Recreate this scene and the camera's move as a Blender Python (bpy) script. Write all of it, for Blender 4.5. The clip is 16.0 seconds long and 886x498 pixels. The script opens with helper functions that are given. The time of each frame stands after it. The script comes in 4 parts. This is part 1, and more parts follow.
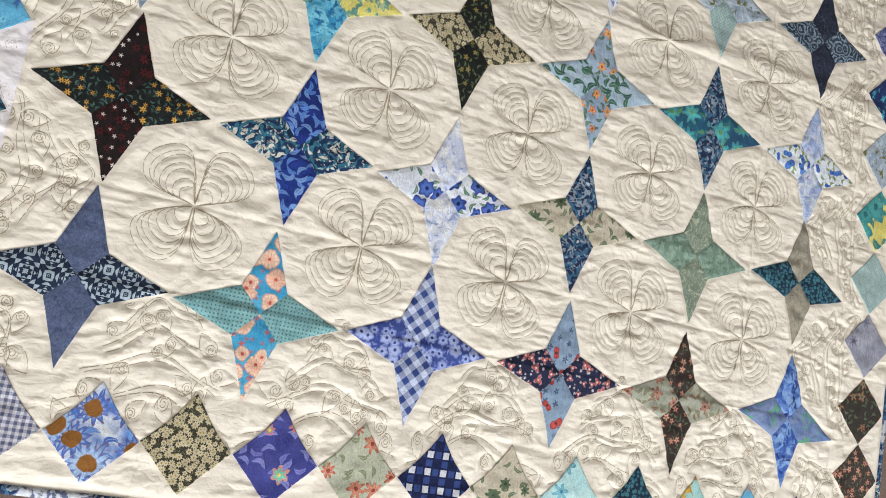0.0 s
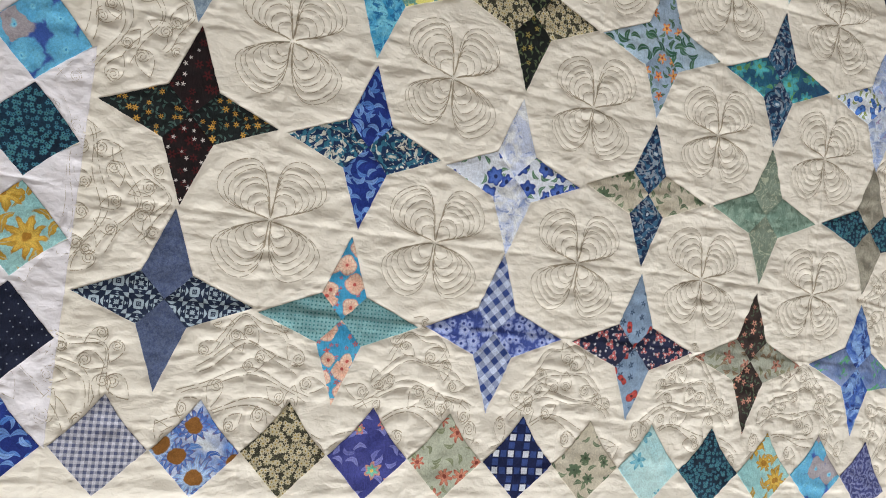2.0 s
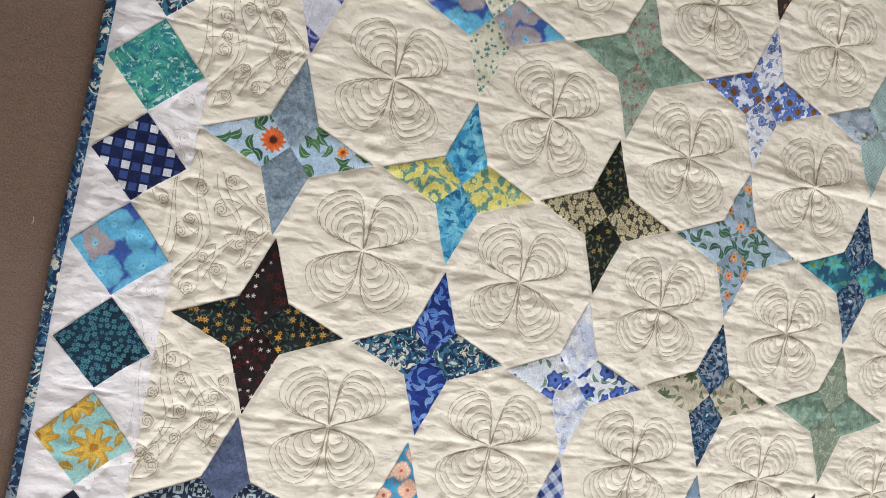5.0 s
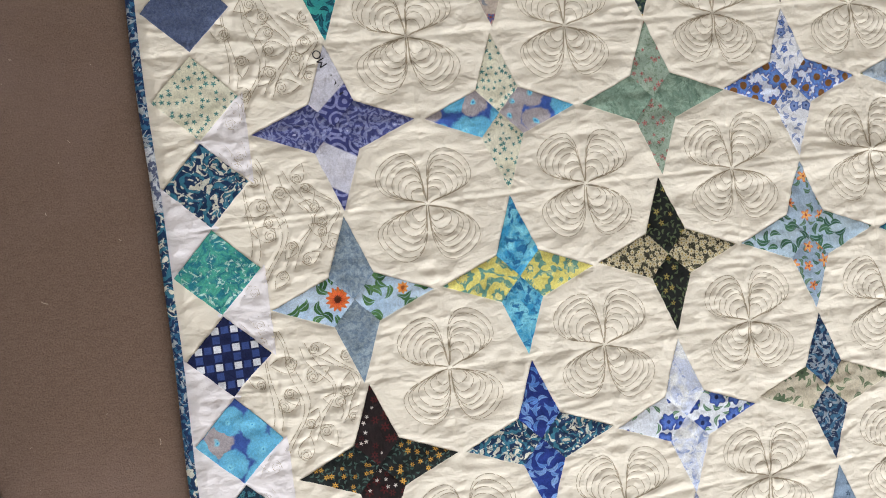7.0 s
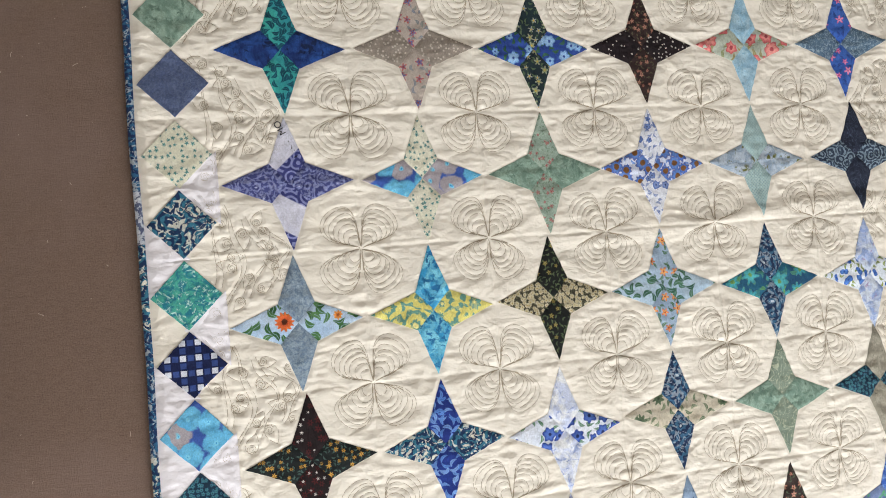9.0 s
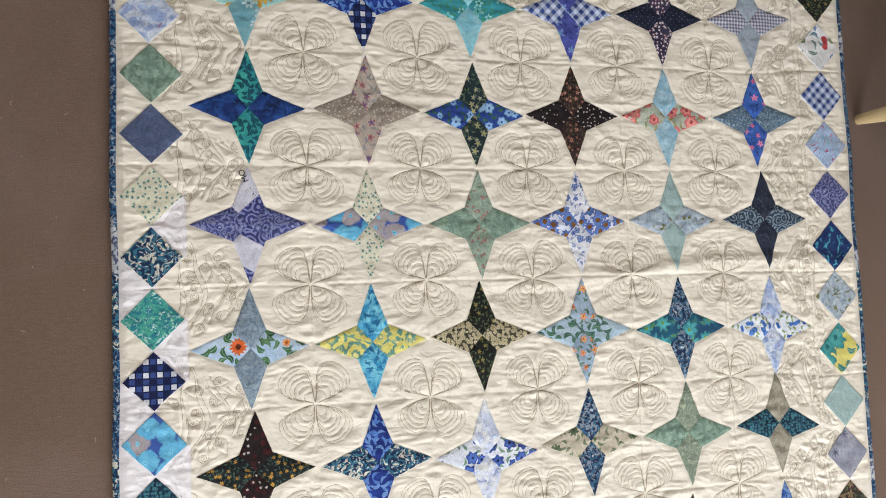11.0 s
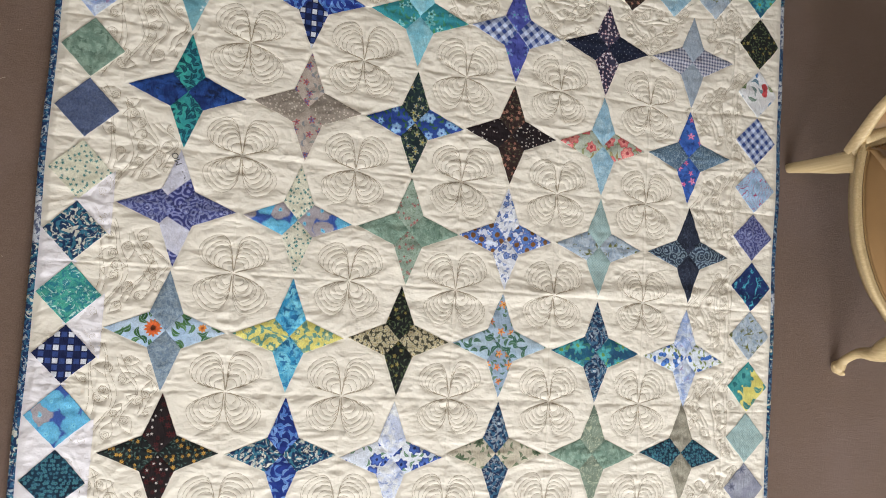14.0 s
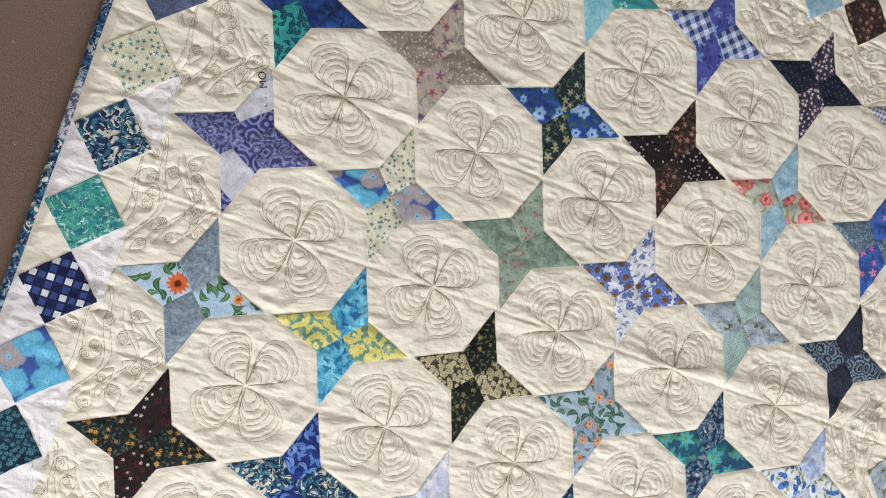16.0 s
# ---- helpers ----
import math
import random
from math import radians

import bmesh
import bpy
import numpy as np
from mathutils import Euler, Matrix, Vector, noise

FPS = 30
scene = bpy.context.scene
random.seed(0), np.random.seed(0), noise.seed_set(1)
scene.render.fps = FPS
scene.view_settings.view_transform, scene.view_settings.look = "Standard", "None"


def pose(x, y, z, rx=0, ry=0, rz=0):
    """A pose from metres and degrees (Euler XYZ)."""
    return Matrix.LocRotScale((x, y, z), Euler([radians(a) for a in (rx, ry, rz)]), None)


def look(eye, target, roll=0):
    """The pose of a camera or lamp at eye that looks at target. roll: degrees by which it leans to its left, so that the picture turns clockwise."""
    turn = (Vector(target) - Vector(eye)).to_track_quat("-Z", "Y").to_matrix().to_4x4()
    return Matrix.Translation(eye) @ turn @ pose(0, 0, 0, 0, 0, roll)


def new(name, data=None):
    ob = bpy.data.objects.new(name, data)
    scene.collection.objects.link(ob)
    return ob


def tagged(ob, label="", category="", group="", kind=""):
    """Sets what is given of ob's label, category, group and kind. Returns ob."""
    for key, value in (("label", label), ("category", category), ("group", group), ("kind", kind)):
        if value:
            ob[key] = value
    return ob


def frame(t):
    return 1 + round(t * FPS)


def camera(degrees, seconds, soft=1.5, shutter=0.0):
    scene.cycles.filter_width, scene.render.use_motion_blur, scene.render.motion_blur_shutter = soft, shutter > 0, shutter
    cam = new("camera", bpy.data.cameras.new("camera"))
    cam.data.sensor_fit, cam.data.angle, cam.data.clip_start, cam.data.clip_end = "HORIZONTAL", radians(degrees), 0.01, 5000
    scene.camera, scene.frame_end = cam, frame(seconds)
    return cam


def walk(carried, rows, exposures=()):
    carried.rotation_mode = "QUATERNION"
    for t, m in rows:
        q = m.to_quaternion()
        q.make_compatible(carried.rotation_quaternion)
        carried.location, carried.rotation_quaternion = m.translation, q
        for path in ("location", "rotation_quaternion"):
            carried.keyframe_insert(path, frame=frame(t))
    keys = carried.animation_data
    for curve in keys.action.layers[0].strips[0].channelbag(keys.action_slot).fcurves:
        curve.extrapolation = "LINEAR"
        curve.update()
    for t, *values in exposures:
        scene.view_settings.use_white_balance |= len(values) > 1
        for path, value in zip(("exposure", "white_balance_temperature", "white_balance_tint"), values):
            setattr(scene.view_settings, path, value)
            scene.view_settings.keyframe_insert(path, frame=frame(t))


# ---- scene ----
cam = camera(54.3, 16.0, 1.0)
PATH = [
    (0, (-0.0105, -0.0741, 1.1415), (0.7589, 0.2692, -0.6728), 77.91),
    (0.5, (-0.0156, -0.0427, 1.1455), (0.7165, 0.2286, -0.6959), 77.20),
    (1, (-0.0521, -0.0082, 1.1386), (0.6554, 0.2284, -0.7167), 75.98),
    (1.5, (-0.1025, 0.0309, 1.1581), (0.6637, 0.2133, -0.6803), 81.76),
    (2, (-0.0930, 0.0684, 1.1240), (0.6619, 0.1330, -0.7270), 92.40),
    (2.5, (-0.0873, 0.0781, 1.1124), (0.6035, 0.1182, -0.7644), 93.21),
    (3, (-0.1159, 0.1151, 1.1128), (0.5708, 0.1302, -0.7652), 91.79),
    (3.5, (-0.1520, 0.1532, 1.1087), (0.5532, 0.1342, -0.7629), 92.81),
    (4, (-0.1580, 0.1911, 1.1016), (0.5560, 0.1591, -0.7656), 96.95),
    (4.5, (-0.1652, 0.2423, 1.1052), (0.5246, 0.2627, -0.7722), 97.80),
    (5, (-0.1519, 0.3518, 1.1089), (0.4978, 0.3829, -0.7821), 98.39),
    (5.2, (-0.1542, 0.4067, 1.1076), (0.4897, 0.4254, -0.7861), 97.77),
    (7.3, (-0.0989, 0.5293, 1.2238), (0.2748, 0.4991, -0.7401), 86.76),
    (7.5, (-0.1205, 0.5180, 1.2782), (0.2632, 0.4838, -0.6842), 87.93),
    (8, (-0.1525, 0.5048, 1.3567), (0.2957, 0.4598, -0.5923), 90.14),
    (8.5, (-0.1662, 0.4977, 1.4125), (0.3736, 0.4614, -0.5136), 88.21),
    (9, (-0.1643, 0.4850, 1.4602), (0.3969, 0.5884, -0.4568), 74.95),
    (9.2, (-0.1675, 0.5061, 1.4877), (0.3904, 0.6444, -0.4274), 72.11),
    (11.3, (-0.0972, 0.4837, 1.6855), (0.4794, 0.6612, -0.2219), 71.38),
    (11.5, (-0.0857, 0.4859, 1.6873), (0.4789, 0.6586, -0.2238), 71.82),
    (12, (-0.0843, 0.4870, 1.7176), (0.4818, 0.6543, -0.1927), 74.50),
    (12.5, (-0.0855, 0.4820, 1.7447), (0.5338, 0.6961, -0.1453), 73.43),
    (13, (-0.0791, 0.4907, 1.7474), (0.5739, 0.7081, -0.1307), 74.23),
    (13.5, (-0.0683, 0.4972, 1.7422), (0.5809, 0.6949, -0.1389), 76.40),
    (14, (-0.0608, 0.5018, 1.7272), (0.6011, 0.6723, -0.1518), 79.67),
    (14.5, (-0.0444, 0.5051, 1.6665), (0.6386, 0.6546, -0.2070), 84.07),
    (15, (-0.0348, 0.5198, 1.5685), (0.6524, 0.6313, -0.3067), 91.62),
    (15.5, (-0.0391, 0.5262, 1.4457), (0.6173, 0.6515, -0.4393), 94.85),
    (16, (-0.0569, 0.5448, 1.3220), (0.5237, 0.6818, -0.5865), 95.79),
]
EXPOSURES = [(0, -0.18), (0.5, -0.28), (1.5, -0.30), (2, -0.45), (2.5, -0.35), (3, -0.28), (4, -0.26), (5.2, -0.17), (7.3, -0.04), (9, 0.0), (16, 0.0)]
walk(cam, [(t, look(eye, target, roll)) for t, eye, target, roll in PATH], EXPOSURES)

# ---------------------------------------------------------------- light
SOUTH, NORTH, WEST, EAST, HIGH = -3.7, 3.9, -2.2, 3.9, 2.5
world = bpy.data.worlds.new("world")
scene.world = world
world.use_nodes = True
wt = world.node_tree
sky = wt.nodes.new("ShaderNodeTexSky")
sky.sky_type = "NISHITA"
sky.sun_disc = False
sky.sun_elevation = radians(38)
sky.sun_rotation = radians(160)
wt.links.new(sky.outputs[0], wt.nodes["Background"].inputs[0])
wt.nodes["Background"].inputs[1].default_value = 0.12
WINDOW_X, WINDOW_W, WINDOW_Z, WINDOW_H = 0.9, 3.0, 0.75, 1.5


def area(name, place, target, w, h, power, colour):
    data = bpy.data.lights.new(name, "AREA")
    data.shape, data.size, data.size_y, data.energy, data.color = "RECTANGLE", w, h, power, colour
    ob = new(name, data)
    ob.matrix_basis = look(place, target)
    return tagged(ob, kind="structure")


area("window_light", (WINDOW_X, SOUTH - 0.02, WINDOW_Z + WINDOW_H / 2), (WINDOW_X, 0.6, 0.75), WINDOW_W - 0.1, WINDOW_H - 0.1, 250, (0.965, 0.985, 1.0))

# ---------------------------------------------------------------- materials


def rgb(code, k=1.0):
    """A linear colour from a hex code."""
    out = []
    for n in (0, 2, 4):
        c = int(code[n:n + 2], 16) / 255
        out.append(k * (c / 12.92 if c < 0.04045 else ((c + 0.055) / 1.055) ** 2.4))
    return (*out, 1.0)


class Nodes:
    """A short way to write a node material."""

    def __init__(self, name, roughness=0.85, sheen=0.0, specular=0.25):
        self.mat = bpy.data.materials.new(name)
        self.mat.use_nodes = True
        self.tree = self.mat.node_tree
        self.bsdf = self.tree.nodes["Principled BSDF"]
        self.bsdf.inputs["Roughness"].default_value = roughness
        self.bsdf.inputs["Specular IOR Level"].default_value = specular
        self.bsdf.inputs["Sheen Weight"].default_value = sheen

    def add(self, kind):
        return self.tree.nodes.new("ShaderNode" + kind)

    def put(self, socket, value):
        if isinstance(value, bpy.types.NodeSocket):
            self.tree.links.new(value, socket)
        elif value is not None:
            socket.default_value = value

    def m(self, op, a, b=None, c=None):
        node = self.add("Math")
        node.operation = op
        for n, value in enumerate((a, b, c)):
            self.put(node.inputs[n], value)
        return node.outputs[0]

    def v(self, op, a, b=None):
        node = self.add("VectorMath")
        node.operation = op
        self.put(node.inputs[0], a)
        if op == "SCALE":
            self.put(node.inputs["Scale"], b)
        else:
            self.put(node.inputs[1], b)
        return node.outputs["Value"] if op in ("LENGTH", "DOT_PRODUCT") else node.outputs["Vector"]

    def mix(self, f, a, b):
        node = self.add("Mix")
        node.data_type = "RGBA"
        self.put(node.inputs["Factor"], f)
        self.put(node.inputs[6], a)
        self.put(node.inputs[7], b)
        return node.outputs[2]

    def step(self, x, a, b):
        """0 below a, 1 above b, smooth between."""
        node = self.add("MapRange")
        node.interpolation_type = "SMOOTHSTEP"
        self.put(node.inputs["Value"], x)
        flip = isinstance(a, float) and isinstance(b, float) and a > b
        self.put(node.inputs["From Min"], b if flip else a)
        self.put(node.inputs["From Max"], a if flip else b)
        node.inputs["To Min"].default_value, node.inputs["To Max"].default_value = (1.0, 0.0) if flip else (0.0, 1.0)
        return node.outputs[0]

    def noise(self, at, scale, detail=3.0, rough=0.55, distortion=0.0, colour=False):
        node = self.add("TexNoise")
        self.put(node.inputs["Vector"], at)
        node.inputs["Scale"].default_value, node.inputs["Detail"].default_value = scale, detail
        node.inputs["Roughness"].default_value, node.inputs["Distortion"].default_value = rough, distortion
        return node.outputs["Color" if colour else "Fac"]

    def xyz(self, at):
        node = self.add("SeparateXYZ")
        self.put(node.inputs[0], at)
        return node.outputs

    def place(self, angle=0.0, shift=True):
        """Where on the cloth: metres, each piece cut from its own spot of the bolt."""
        at = self.add("TexCoord").outputs["Object"]
        if shift:
            rnd = self.add("ObjectInfo").outputs["Random"]
            node = self.add("CombineXYZ")
            self.put(node.inputs[0], self.m("MULTIPLY", rnd, 3.7))
            self.put(node.inputs[1], self.m("MULTIPLY", rnd, 9.1))
            at = self.v("ADD", at, node.outputs[0])
        at = self.v("MULTIPLY", at, (1.0, 1.0, 0.0))
        if angle:
            turn = self.add("VectorRotate")
            turn.rotation_type = "Z_AXIS"
            self.put(turn.inputs["Vector"], at)
            turn.inputs["Angle"].default_value = radians(angle)
            at = turn.outputs[0]
        return at

    def wobble(self, at, scale, amount):
        shift = self.v("SUBTRACT", self.noise(at, scale, 2.0, colour=True), (0.5, 0.5, 0.5))
        return self.v("ADD", at, self.v("SCALE", shift, amount))

    def cells(self, at, size, randomness=1.0):
        """Scattered spots: way from the nearest one, its length, its bearing, its random colour."""
        node = self.add("TexVoronoi")
        node.voronoi_dimensions = "2D"
        self.put(node.inputs["Vector"], at)
        node.inputs["Scale"].default_value, node.inputs["Randomness"].default_value = 1 / size, randomness
        d = self.v("SUBTRACT", at, node.outputs["Position"])
        x, y, _ = self.xyz(d)
        rnd = self.xyz(node.outputs["Color"])
        return x, y, self.v("LENGTH", d), self.m("ARCTAN2", y, x), rnd

    def done(self, colour, relief=None, distance=0.0006, strength=0.5, fade=0.06):
        self.put(self.bsdf.inputs["Base Color"], colour)
        if relief is not None:
            bump = self.add("Bump")
            bump.inputs["Strength"].default_value, bump.inputs["Distance"].default_value = strength, distance
            self.put(bump.inputs["Height"], relief)
            self.put(self.bsdf.inputs["Normal"], bump.outputs[0])
        return self.mat


def cloth(n, colour):
    """Finishes a cotton: weave, faint creases, uneven dye."""
    at = n.place(shift=False)
    weave = n.noise(at, 1400.0, 1.0)
    crease = n.noise(n.v("MULTIPLY", at, (1.0, 0.45, 1.0)), 95.0, 4.0, 0.62, 0.8)
    dye = n.m("MULTIPLY_ADD", n.noise(at, 110.0, 5.0, 0.65), 0.50, 0.72)
    dye = n.m("MULTIPLY_ADD", n.step(n.noise(n.place(), 420.0, 2.0, 0.6, 1.0), 0.35, 0.65), 0.26, n.m("SUBTRACT", dye, 0.12))
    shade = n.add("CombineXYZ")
    for k in range(3):
        n.put(shade.inputs[k], dye)
    wash = n.add("HueSaturation")
    wash.inputs["Saturation"].default_value = 0.97
    n.put(wash.inputs["Color"], colour)
    colour = n.v("MULTIPLY", wash.outputs[0], shade.outputs[0])
    return n.done(colour, n.m("MULTIPLY_ADD", weave, 0.10, crease), 0.0030, 0.8)


def batik(name, a, b, c, size=0.045, spots=0.55):
    n = Nodes(name, sheen=0.05)
    at = n.wobble(n.place(), 25.0, 0.03)
    f = n.step(n.noise(at, 1 / size, 3.0, 0.55, 1.2), 0.38, 0.62)
    g = n.step(n.noise(n.v("ADD", at, (7.0, 3.0, 0.0)), 1.6 / size, 4.0, 0.6, 0.8), spots, spots + 0.08)
    return cloth(n, n.mix(g, n.mix(f, rgb(a), rgb(b)), rgb(c)))


def bloom(n, colour, at, size, petals, radius, one, two, heart, amount=0.7, randomness=0.75, depth=0.3, core=0.21):
    """Lays scattered flowers over a colour. size: metres from one to the next; radius as part of it."""
    x, y, r, turn, rnd = n.cells(at, size, randomness)
    turn = n.m("MULTIPLY_ADD", rnd[0], 6.28, turn)
    edge = n.m("MULTIPLY_ADD", n.m("COSINE", n.m("MULTIPLY", turn, float(petals))), depth, 1.0 - depth)
    edge = n.m("MULTIPLY", edge, n.m("MULTIPLY_ADD", rnd[1], 0.5 * radius * size, 0.65 * radius * size))
    q = n.m("DIVIDE", r, edge)
    there = n.m("MULTIPLY", n.step(q, 1.06, 0.94), n.m("LESS_THAN", rnd[2], amount))
    tone = n.mix(n.step(q, 0.25, 0.95), rgb(two), n.mix(n.m("GREATER_THAN", rnd[1], 0.5), rgb(one), rgb(two)))
    tone = n.mix(n.step(q, 0.5, 1.0), tone, rgb(one))
    vein = n.step(n.m("COSINE", n.m("MULTIPLY", turn, 3.0 * petals)), 0.55, 0.95)
    tone = n.mix(n.m("MULTIPLY", vein, 0.35), tone, rgb(heart))
    tone = n.mix(n.m("MULTIPLY", n.step(q, 0.84, 0.92), 0.45), tone, rgb(heart))
    tone = n.mix(n.step(n.m("DIVIDE", r, radius * size), core + 0.03, core - 0.03), tone, rgb(heart))
    return n.mix(there, colour, tone)


def leaves(n, colour, at, size, length, width, one, two, amount=0.7, randomness=0.8):
    """Lays scattered leaves with a midrib over a colour."""
    x, y, r, turn, rnd = n.cells(at, size, randomness)
    a = n.m("MULTIPLY", rnd[0], 6.28)
    ca, sa = n.m("COSINE", a), n.m("SINE", a)
    p = n.m("ADD", n.m("MULTIPLY", x, ca), n.m("MULTIPLY", y, sa))
    q = n.m("SUBTRACT", n.m("MULTIPLY", y, ca), n.m("MULTIPLY", x, sa))
    bend = n.m("MULTIPLY", n.m("MULTIPLY", p, p), 0.6 / (length * size))
    q = n.m("ADD", q, bend)
    u, w = n.m("DIVIDE", p, length * size), n.m("DIVIDE", q, width * size)
    d = n.m("ADD", n.m("MULTIPLY", u, u), n.m("ABSOLUTE", w))
    there = n.m("MULTIPLY", n.step(d, 1.05, 0.95), n.m("LESS_THAN", rnd[2], amount))
    tone = n.mix(rnd[1], rgb(one), rgb(two))
    tone = n.mix(n.m("MULTIPLY", n.step(n.m("ABSOLUTE", w), 0.16, 0.08), 0.5), tone, colour)
    return n.mix(there, colour, tone)


def placed_bloom(n, colour, at, place, radius, petals, one, two, heart, core=0.36, depth=0.14):
    """One large flower at a place of the cloth, in metres."""
    x, y, _ = n.xyz(n.v("SUBTRACT", at, (*place, 0.0)))
    turn = n.m("ARCTAN2", y, x)
    r = n.m("SQRT", n.m("ADD", n.m("MULTIPLY", x, x), n.m("MULTIPLY", y, y)))
    edge = n.m("MULTIPLY_ADD", n.m("COSINE", n.m("MULTIPLY", turn, float(petals))), depth * radius, (1.0 - depth) * radius)
    q = n.m("DIVIDE", r, edge)
    tone = n.mix(n.step(q, 0.35, 0.95), rgb(two), rgb(one))
    tone = n.mix(n.m("MULTIPLY", n.step(n.m("COSINE", n.m("MULTIPLY", turn, 2.0 * petals)), 0.4, 0.95), 0.35), tone, rgb(two, 0.6))
    tone = n.mix(n.step(q, core + 0.04, core - 0.04), tone, rgb(heart))
    return n.mix(n.step(q, 1.06, 0.95), colour, tone)


def sunflowers(name):
    """Sky-blue cotton with leaf sprigs; one orange flower and one bud fall on the star."""
    n = Nodes(name, sheen=0.05)
    at = n.place(shift=False)
    soft = n.wobble(at, 60.0, 0.006)
    c = ground(n, at, "a9c6e4", "bdd3ea")
    c = leaves(n, c, n.v("ADD", soft, (0.011, 0.020, 0.0)), 0.020, 0.56, 0.24, "2c5a34", "4a7a48", 0.62)
    c = leaves(n, c, n.v("ADD", soft, (0.31, 0.17, 0.0)), 0.023, 0.50, 0.20, "3a6a3c", "5c8a56", 0.45)
    c = placed_bloom(n, c, soft, (-0.0235, 0.4625), 0.0165, 13, "e0702a", "d8551c", "5a2c14")
    return cloth(n, placed_bloom(n, c, soft, (0.066, 0.466), 0.0085, 8, "e8a04a", "d8782c", "8a4a1c"))


def ringed(name, centre, body, rim, grey, size=0.044):
    """Tie-dyed rings: pale eyes in bright discs with a dark rim, some of them grey."""
    n = Nodes(name, sheen=0.05)
    at = n.wobble(n.place(), 45.0, 0.016)
    x, y, r, turn, rnd = n.cells(at, size, 0.75)
    q = n.m("DIVIDE", r, size)
    c = n.mix(n.m("LESS_THAN", rnd[0], 0.3), n.mix(n.noise(at, 60.0, 3.0), rgb(body), rgb(centre)), rgb(grey))
    c = n.mix(n.step(q, 0.16, 0.06), c, rgb(centre))
    c = n.mix(n.step(q, 0.06, 0.03), c, rgb(body))
    rays = n.noise(n.v("SCALE", at, 1.0), 260.0, 2.0)
    return cloth(n, n.mix(n.step(n.m("MULTIPLY_ADD", rays, 0.16, q), 0.60, 0.74), c, rgb(rim)))


def script(name, pale, base, line, light):
    """Indigo paisley crossed by white bands of print."""
    n = Nodes(name, sheen=0.05)
    at = n.wobble(n.place(shift=False), 32.0, 0.010)
    x, y, r, turn, rnd = n.cells(at, 0.026)
    wave = n.m("SINE", n.m("MULTIPLY", r, 3.2 * 6.28 / 0.026))
    c = n.mix(n.m("MULTIPLY", n.step(wave, 0.1, 0.4), 0.85), rgb(base), rgb(line))
    px, py, _ = n.xyz(n.place(shift=False))
    lean = n.m("MULTIPLY_ADD", px, 0.55, py)
    top = n.step(n.m("MULTIPLY_ADD", px, -0.9, py), 0.728, 0.731)
    low = n.m("MULTIPLY", n.step(lean, 0.604, 0.607), n.step(lean, 0.666, 0.663))
    return cloth(n, n.mix(n.m("MAXIMUM", top, low), c, n.mix(n.noise(at, 40.0, 3.0), rgb(pale), rgb(light))))


def ground(n, at, a, b, size=0.05):
    return n.mix(n.step(n.noise(at, 1 / size, 3.0, 0.55, 0.6), 0.35, 0.65), rgb(a), rgb(b))


def floral(name, base, base2, one, two, heart, size=0.024, radius=0.42, petals=5, amount=0.7, green=None, green2=None, small=None, depth=0.3, core=0.21):
    n = Nodes(name, sheen=0.05)
    at = n.place()
    soft = n.wobble(at, 60.0, size * 0.25)
    c = ground(n, at, base, base2)
    if green:
        c = leaves(n, c, n.v("ADD", soft, (0.31, 0.17, 0.0)), size * 0.55, 0.52, 0.17, green, green2 or green, 0.75)
    if small:
        c = bloom(n, c, n.v("ADD", soft, (1.3, 0.7, 0.0)), size * 0.5, 5, 0.3, small, small, base, 0.7)
    c = bloom(n, c, soft, size, petals, radius, one, two, heart, amount, 0.75, depth, core)
    return cloth(n, c)


def leafy(name, base, base2, one, two, size=0.022, length=0.62, width=0.24, amount=0.9):
    n = Nodes(name, sheen=0.05)
    at = n.place()
    c = leaves(n, ground(n, at, base, base2), at, size, length, width, one, two, amount)
    return cloth(n, leaves(n, c, n.v("ADD", at, (0.23, 0.51, 0.0)), size * 1.15, length, width, one, two, amount * 0.7))


def gingham(name, pale, deep, period=0.0185, angle=45.0):
    n = Nodes(name)
    x, y, _ = n.xyz(n.wobble(n.place(angle), 30.0, 0.002))
    bars = [n.step(n.m("PINGPONG", n.m("DIVIDE", k, period), 0.5), 0.23, 0.27) for k in (x, y)]
    f = n.m("MULTIPLY", n.m("ADD", bars[0], bars[1]), 0.5)
    return cloth(n, n.mix(f, rgb(pale), rgb(deep)))


def check(name, dark, mid, pale, period=0.024, angle=0.0):
    """A lattice of dark bands with mid and pale squares."""
    n = Nodes(name)
    at = n.wobble(n.place(angle), 30.0, 0.002)
    x, y, _ = n.xyz(at)
    cell = [n.m("FRACT", n.m("DIVIDE", k, period)) for k in (x, y)]
    half = [n.m("GREATER_THAN", k, 0.5) for k in cell]
    line = [n.step(n.m("PINGPONG", n.m("DIVIDE", k, period / 2), 0.5), 0.09, 0.13) for k in (x, y)]
    c = n.mix(n.m("MULTIPLY", half[0], half[1]), rgb(mid), rgb(pale))
    c = n.mix(n.m("LESS_THAN", n.m("ADD", half[0], half[1]), 0.5), c, rgb(dark))
    return cloth(n, n.mix(n.m("MULTIPLY", line[0], line[1]), rgb(dark), c))


def dotted(name, base, base2, dot, period=0.006, radius=0.24, angle=0.0, jitter=0.0, amount=1.0):
    n = Nodes(name)
    at = n.place(angle)
    x, y, r, turn, rnd = n.cells(at, period, jitter)
    f = n.m("MULTIPLY", n.step(n.m("DIVIDE", r, period), radius + 0.05, radius - 0.05), n.m("LESS_THAN", rnd[2], amount))
    return cloth(n, n.mix(f, ground(n, at, base, base2, 0.02), rgb(dot)))


